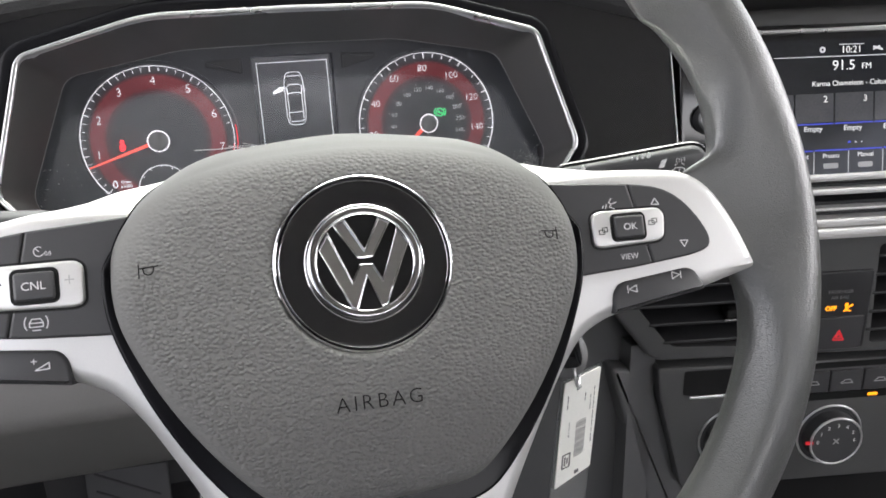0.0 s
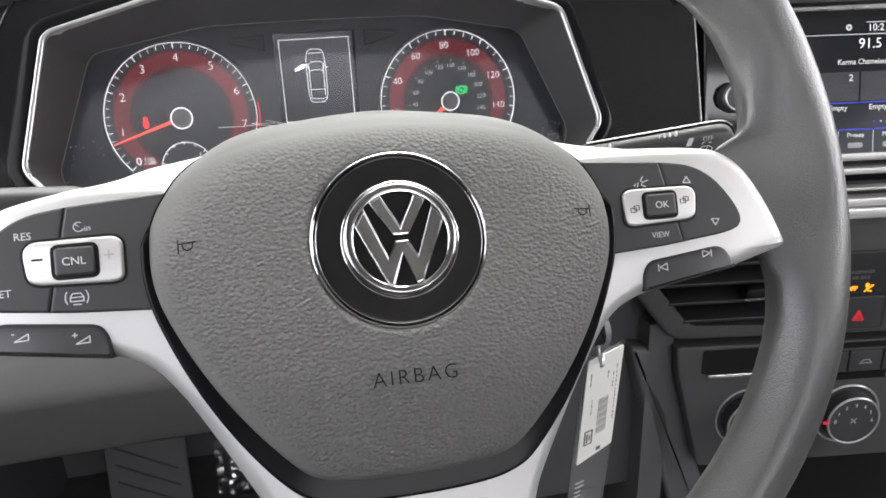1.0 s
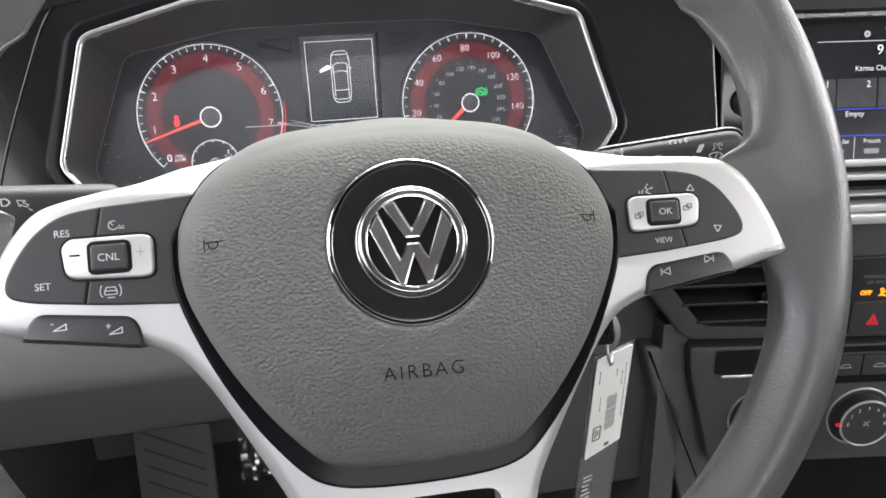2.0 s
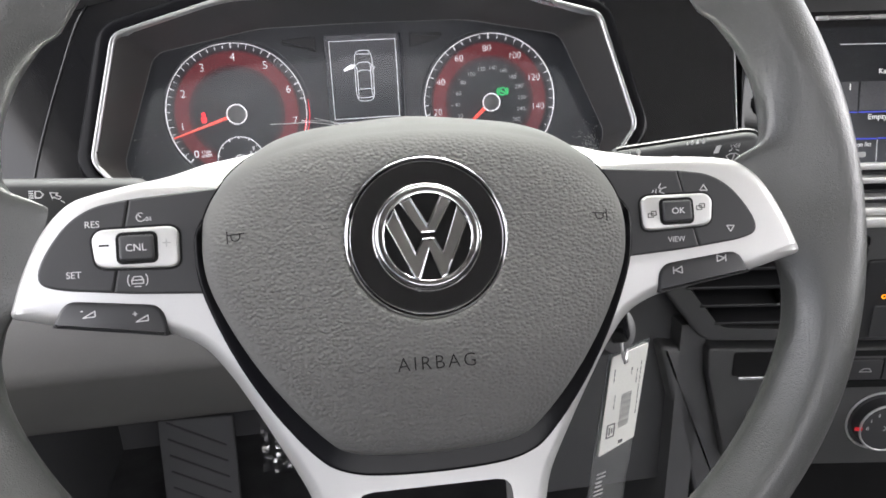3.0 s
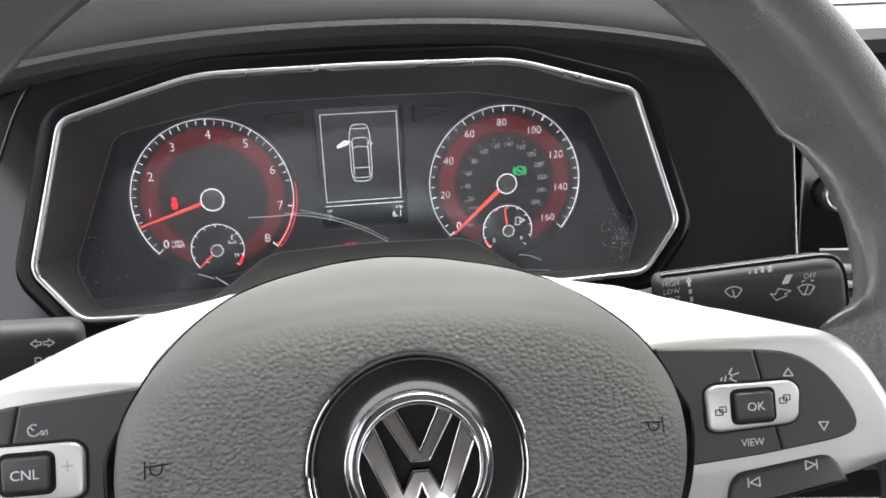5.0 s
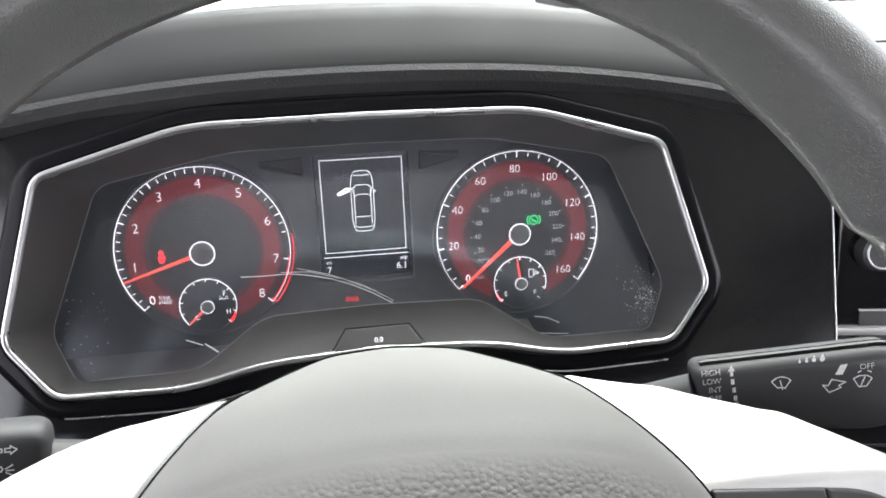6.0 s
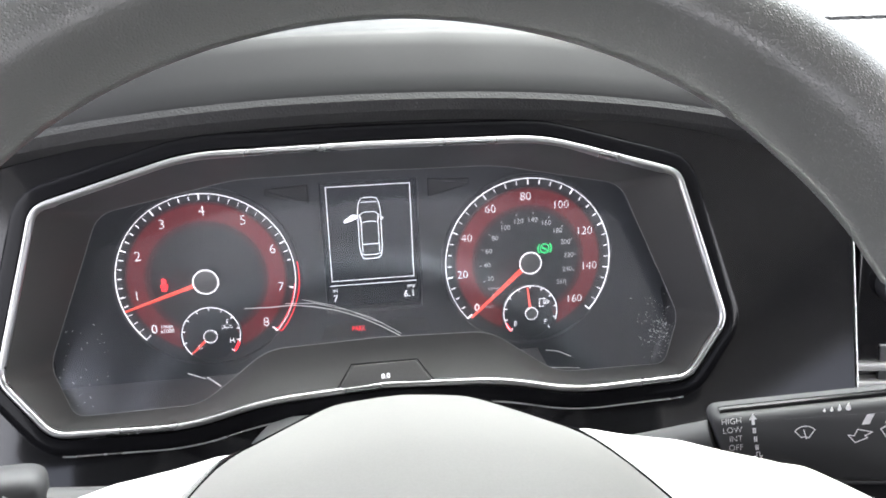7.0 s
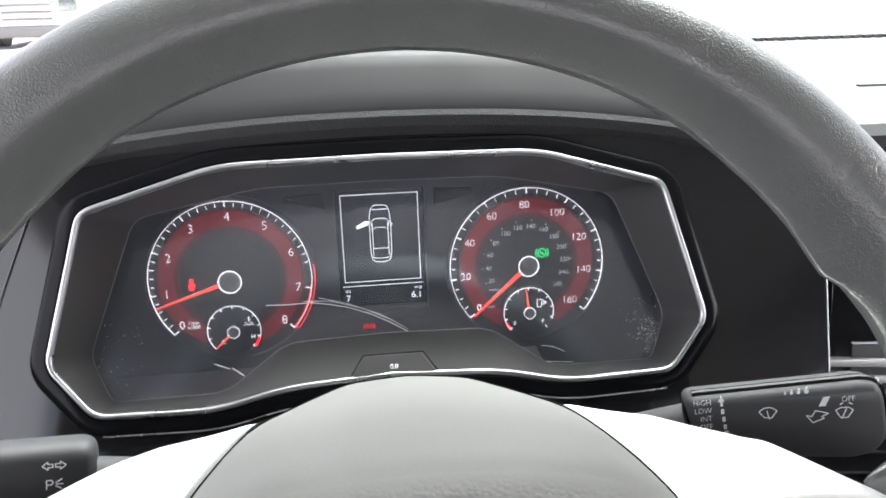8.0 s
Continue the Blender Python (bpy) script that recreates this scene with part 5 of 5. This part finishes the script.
part("block_key", plate(rect(112, -190, 146, -164.6, 2), soft(-2, 2.6, 0.8)), keyplastic, blk, "hazard switch")
part("triangle_sign", strokes([[(124.6, -182.4), (132.6, -182.8), (128.4, -175.0), (124.6, -182.4)], [(126.6, -180.8), (130.8, -181.0), (128.5, -177.4), (126.6, -180.8)]], 1.0, 2.8), red_paint, blk, "red warning triangle")
writing("lettering", "PASSENGER", 2.6, 126, -145.6, 1.7, dim_print, blk)
writing("lettering", "AIR BAG", 2.6, 126, -150.0, 1.7, dim_print, blk)
writing("lit_lettering", "OFF", 3.5, 120.4, -158.2, 1.7, orange_glow, blk, bold=0.2)
part("seat_light", strokes([arc(131.6, -155.8, 0.9, 0, 360, 10), [(131.4, -157.2), (132.0, -160.0), (135.2, -160.6)], [(134.4, -157.0), (136.2, -156.2)], [(130, -160.8), (135.4, -156.0)]], 1.1, 1.75), orange_glow, blk, "lit orange seat light")

hvac = thing("climate_panel", "dark climate control panel with two round knobs", "climate control", STACK)
part("panel", plate(rounded([(0, -199), (300, -205), (300, -304), (60, -304), (25, -304), (3, -222)], 4), soft(-40, -2, 1.5)), stackmat, hvac, "dark panel")
# grooves and recess are flat black plates, their shade put into the colour
part("upper_groove_shade", plate(rect(100, -207.6, 300, -203, 1), [(0, -4), (0, -1.4)]), keydark, hvac)
part("slot", plate(rect(20, -222, 98, -202.5, 2), [(0, -6), (0, -1.5)]), keydark, hvac, "flat black plate for the recess's shade")
part("slot_edge", plate(rect(24, -224.6, 98, -221.6, 1), soft(-3, 1.2, 0.8)), chrome, hvac, "bright slot edge")
for i in range(4):
    x = 104 + 25.5 * i
    b = part("button", plate(rect(x, -226.5, x + 24.6, -209.5, 1.0), soft(-4, 0.8, 0.6)), keyplastic, hvac, "dark push button")
    part("button_sign", strokes([[(x + 8, -219.5), (x + 11, -216.8), (x + 15, -216.8), (x + 17, -219.5), (x + 8, -219.5)]], 0.7, 0.95), grey_print, b)
part("lower_groove_shade", plate(rect(104, -234, 300, -228, 1), [(0, -4), (0, -1.2)]), keydark, hvac)
part("indicator_light", plate(rect(161, -232.6, 168.6, -230.4, 0.8), [(0, -2), (0, -0.8)]), orange_glow, hvac, "lit orange indicator")


def climate_knob(cx, cy, fan):
    base = part("knob", lathe([(26, -4), (25.4, -2.4), (24, -1.8), (20.5, -1.8), (20.2, 7), (19.0, 8.2), (0.5, 8.0)], 56, cx=cx, cy=cy), keyplastic, hvac, "black round knob")
    part("outer_ring", ring(cx, cy, 24.6, 0.9, -1.8, 64), knobchrome, base, "bright base ring")
    part("inner_ring", ring(cx, cy, 19.4, 0.9, 7.9, 64), knobchrome, base, "bright face ring")
    part("pointer", plate(rect(cx - 23.4, cy - 1.4, cx - 17.6, cy + 1.2, 0.6), [(0, 7.4), (0, 8.5)]), red_paint, base, "red pointer") if fan else None
    for i in range(7):
        a = radians(180 - 30 * i)
        writing("number", str(i), 3.2, cx + 14 * math.cos(a), cy + 14 * math.sin(a) * 0.95, 8.3, white_print, base) if fan else None
    part("fan_sign", strokes([[(cx - 2, cy - 2), (cx + 2, cy + 2)], [(cx - 2, cy + 2), (cx + 2, cy - 2)]], 1.0, 8.3), grey_print, base)


climate_knob(136.4, -264.5, True)
climate_knob(60, -262, False)

console = thing("centre_console", "dark centre console with a raised side trim and cubby", "console", pose(0.40, 0.30, 0.0))
KI = Matrix.Translation((-0.40, -0.30, 0.0))
trim_m = KI @ slope_m(0.215, 0.0, 0)
strip = [(200, 434), (231, 427), (272, 303), (322, 154), (284, 154), (237, 308)]
part("side_trim", plate(rounded(strip, 6), soft(-16, 0, 4.0, 5)), rimsmooth, console, "dark flat side trim", trim_m)
part("side_wall", box(0.215, 0.215, 0.02, 0.235, 0.62, 0.45), rimsmooth, console, "dark side wall", KI)
# no hollow: a black block gives the shade inside the cubby
part("cubby", box(0.235, 0.232, 0.02, 0.58, 0.262, 0.325, 0.004), keydark, console, "solid black block for the cubby's shade", KI)
part("tunnel", box(0.22, -0.9, 0.0, 0.56, 0.25, 0.16, 0.01), dashdark, console, "dark tunnel cover", KI)
part("side_filler", plate(rounded([(105, 300), (245, 300), (245, 600), (172, 600), (152, 528), (105, 524)], 14), soft(-50, 0, 2.0)), dashdark, console, "dark filler panel", KI @ slope_m(0.231, 0.0, 0))

# ---- footwell ----
footrest = thing("footrest", "grey ribbed rubber footrest", "footrest", pose(-0.225, 0.60, 0.11, 78, 0, -4))
part("pad", plate(rect(-47, -95, 47, 55, 4), soft(-8, 0, 2.0)), rubber, footrest, "grey rubber pad")
for i in range(9):
    y = -110 + 22 * i
    pl0, pl1 = (-36, y + 30), (36, y - 6)
    if pl0[1] > 52 or pl1[1] < -94:
        continue
    part("rib", tube([(pl0[0], pl0[1], 0.2), (pl1[0], pl1[1], 0.2)], 1.5, 6), dashdark, footrest, "dark groove rib")
brakep = thing("brake_pedal", "dark brake pedal wrapped in shiny clear film", "pedal", pose(-0.085, 0.57, 0.15, 72, 0, 0))
part("pad", plate(rect(-45, -28, 45, 28, 8), soft(-10, 0, 3.0)), dashdark, brakep, "dark pad")
film = bmesh.new()
bmesh.ops.create_grid(film, x_segments=26, y_segments=20, size=0.5)
for v in film.verts:
    v.co = Vector((v.co.x * 0.11, v.co.y * 0.085, 0.006 + 0.010 * abs(noise.noise(v.co * 7)) + 0.004 * noise.noise(v.co * 17)))
part("film", film, sleeve, brakep, "crumpled clear film", smooth=15)
part("arm", tube([(0, 20, -10), (0, 120, -30), (0, 230, 10)], [8, 9, 9], 10), dashdark, brakep, "dark pedal arm")

# ---- outside, through the windscreen ----
tagged(part("window_1", box(-0.34, -0.002, -0.445, 1.06, 0.002, 0.445), shieldglass, None, "", pose(0, 0.515, 0.915, 61.7, 0, 0)), "clear sloping windscreen", "windscreen", kind="structure")
van = thing("parked_van", "white parked van facing the car", "van", pose(-6.05, 16.0, -0.3))
van_side = [(0.02, 0.28), (-0.03, 0.5), (-0.02, 0.85), (0.06, 0.98), (0.35, 1.06), (0.75, 1.12), (1.35, 1.78), (1.55, 1.88), (4.35, 1.92), (4.48, 1.8), (4.5, 0.28)]
part("body", sweep_x(van_side, [-1.0 + 0.25 * i for i in range(9)]), whitepaint, van, "white body", smooth=40)
part("windscreen", box(-0.82, -0.42, -0.02, 0.82, 0.42, 0.02, 0.015), piano, van, "dark windscreen", pose(0, 1.045, 1.46, 47.7))
part("bumper", box(-1.0, -0.12, 0.2, 1.0, 0.1, 0.42, 0.05), dashmid, van, "grey bumper")
for i in range(4):
    part("grille_bar", box(-0.46, -0.06, 0.52 + 0.13 * i, 0.46, 0.02, 0.57 + 0.13 * i, 0.01), dashmid, van, "grey grille bar")
for s in (-1, 1):
    part("headlight", box(s * 0.78 - 0.16, -0.05, 0.68, s * 0.78 + 0.16, 0.05, 0.92, 0.03), bezelchrome, van, "clear headlight")
    tyre = part("wheel", tube([(s * 780, 820, 330), (s * 1010, 820, 330)], 330, 28), rimsmooth, van, "dark tyre")
    part("rim", tube([(s * 1000, 820, 330), (s * 1018, 820, 330)], 205, 24), bezelchrome, tyre, "silver wheel rim")
bonnet = [(0.86, 0.55), (0.88, 0.66), (1.2, 0.655), (1.6, 0.60), (1.85, 0.50), (1.9, 0.35), (0.86, 0.35)]
tagged(part("bonnet", sweep_x(bonnet, [-0.42 + 1.56 * i / 8 for i in range(9)]), whitepaint, None, smooth=50), "white bonnet of the car ahead of the windscreen", "bonnet", kind="structure")
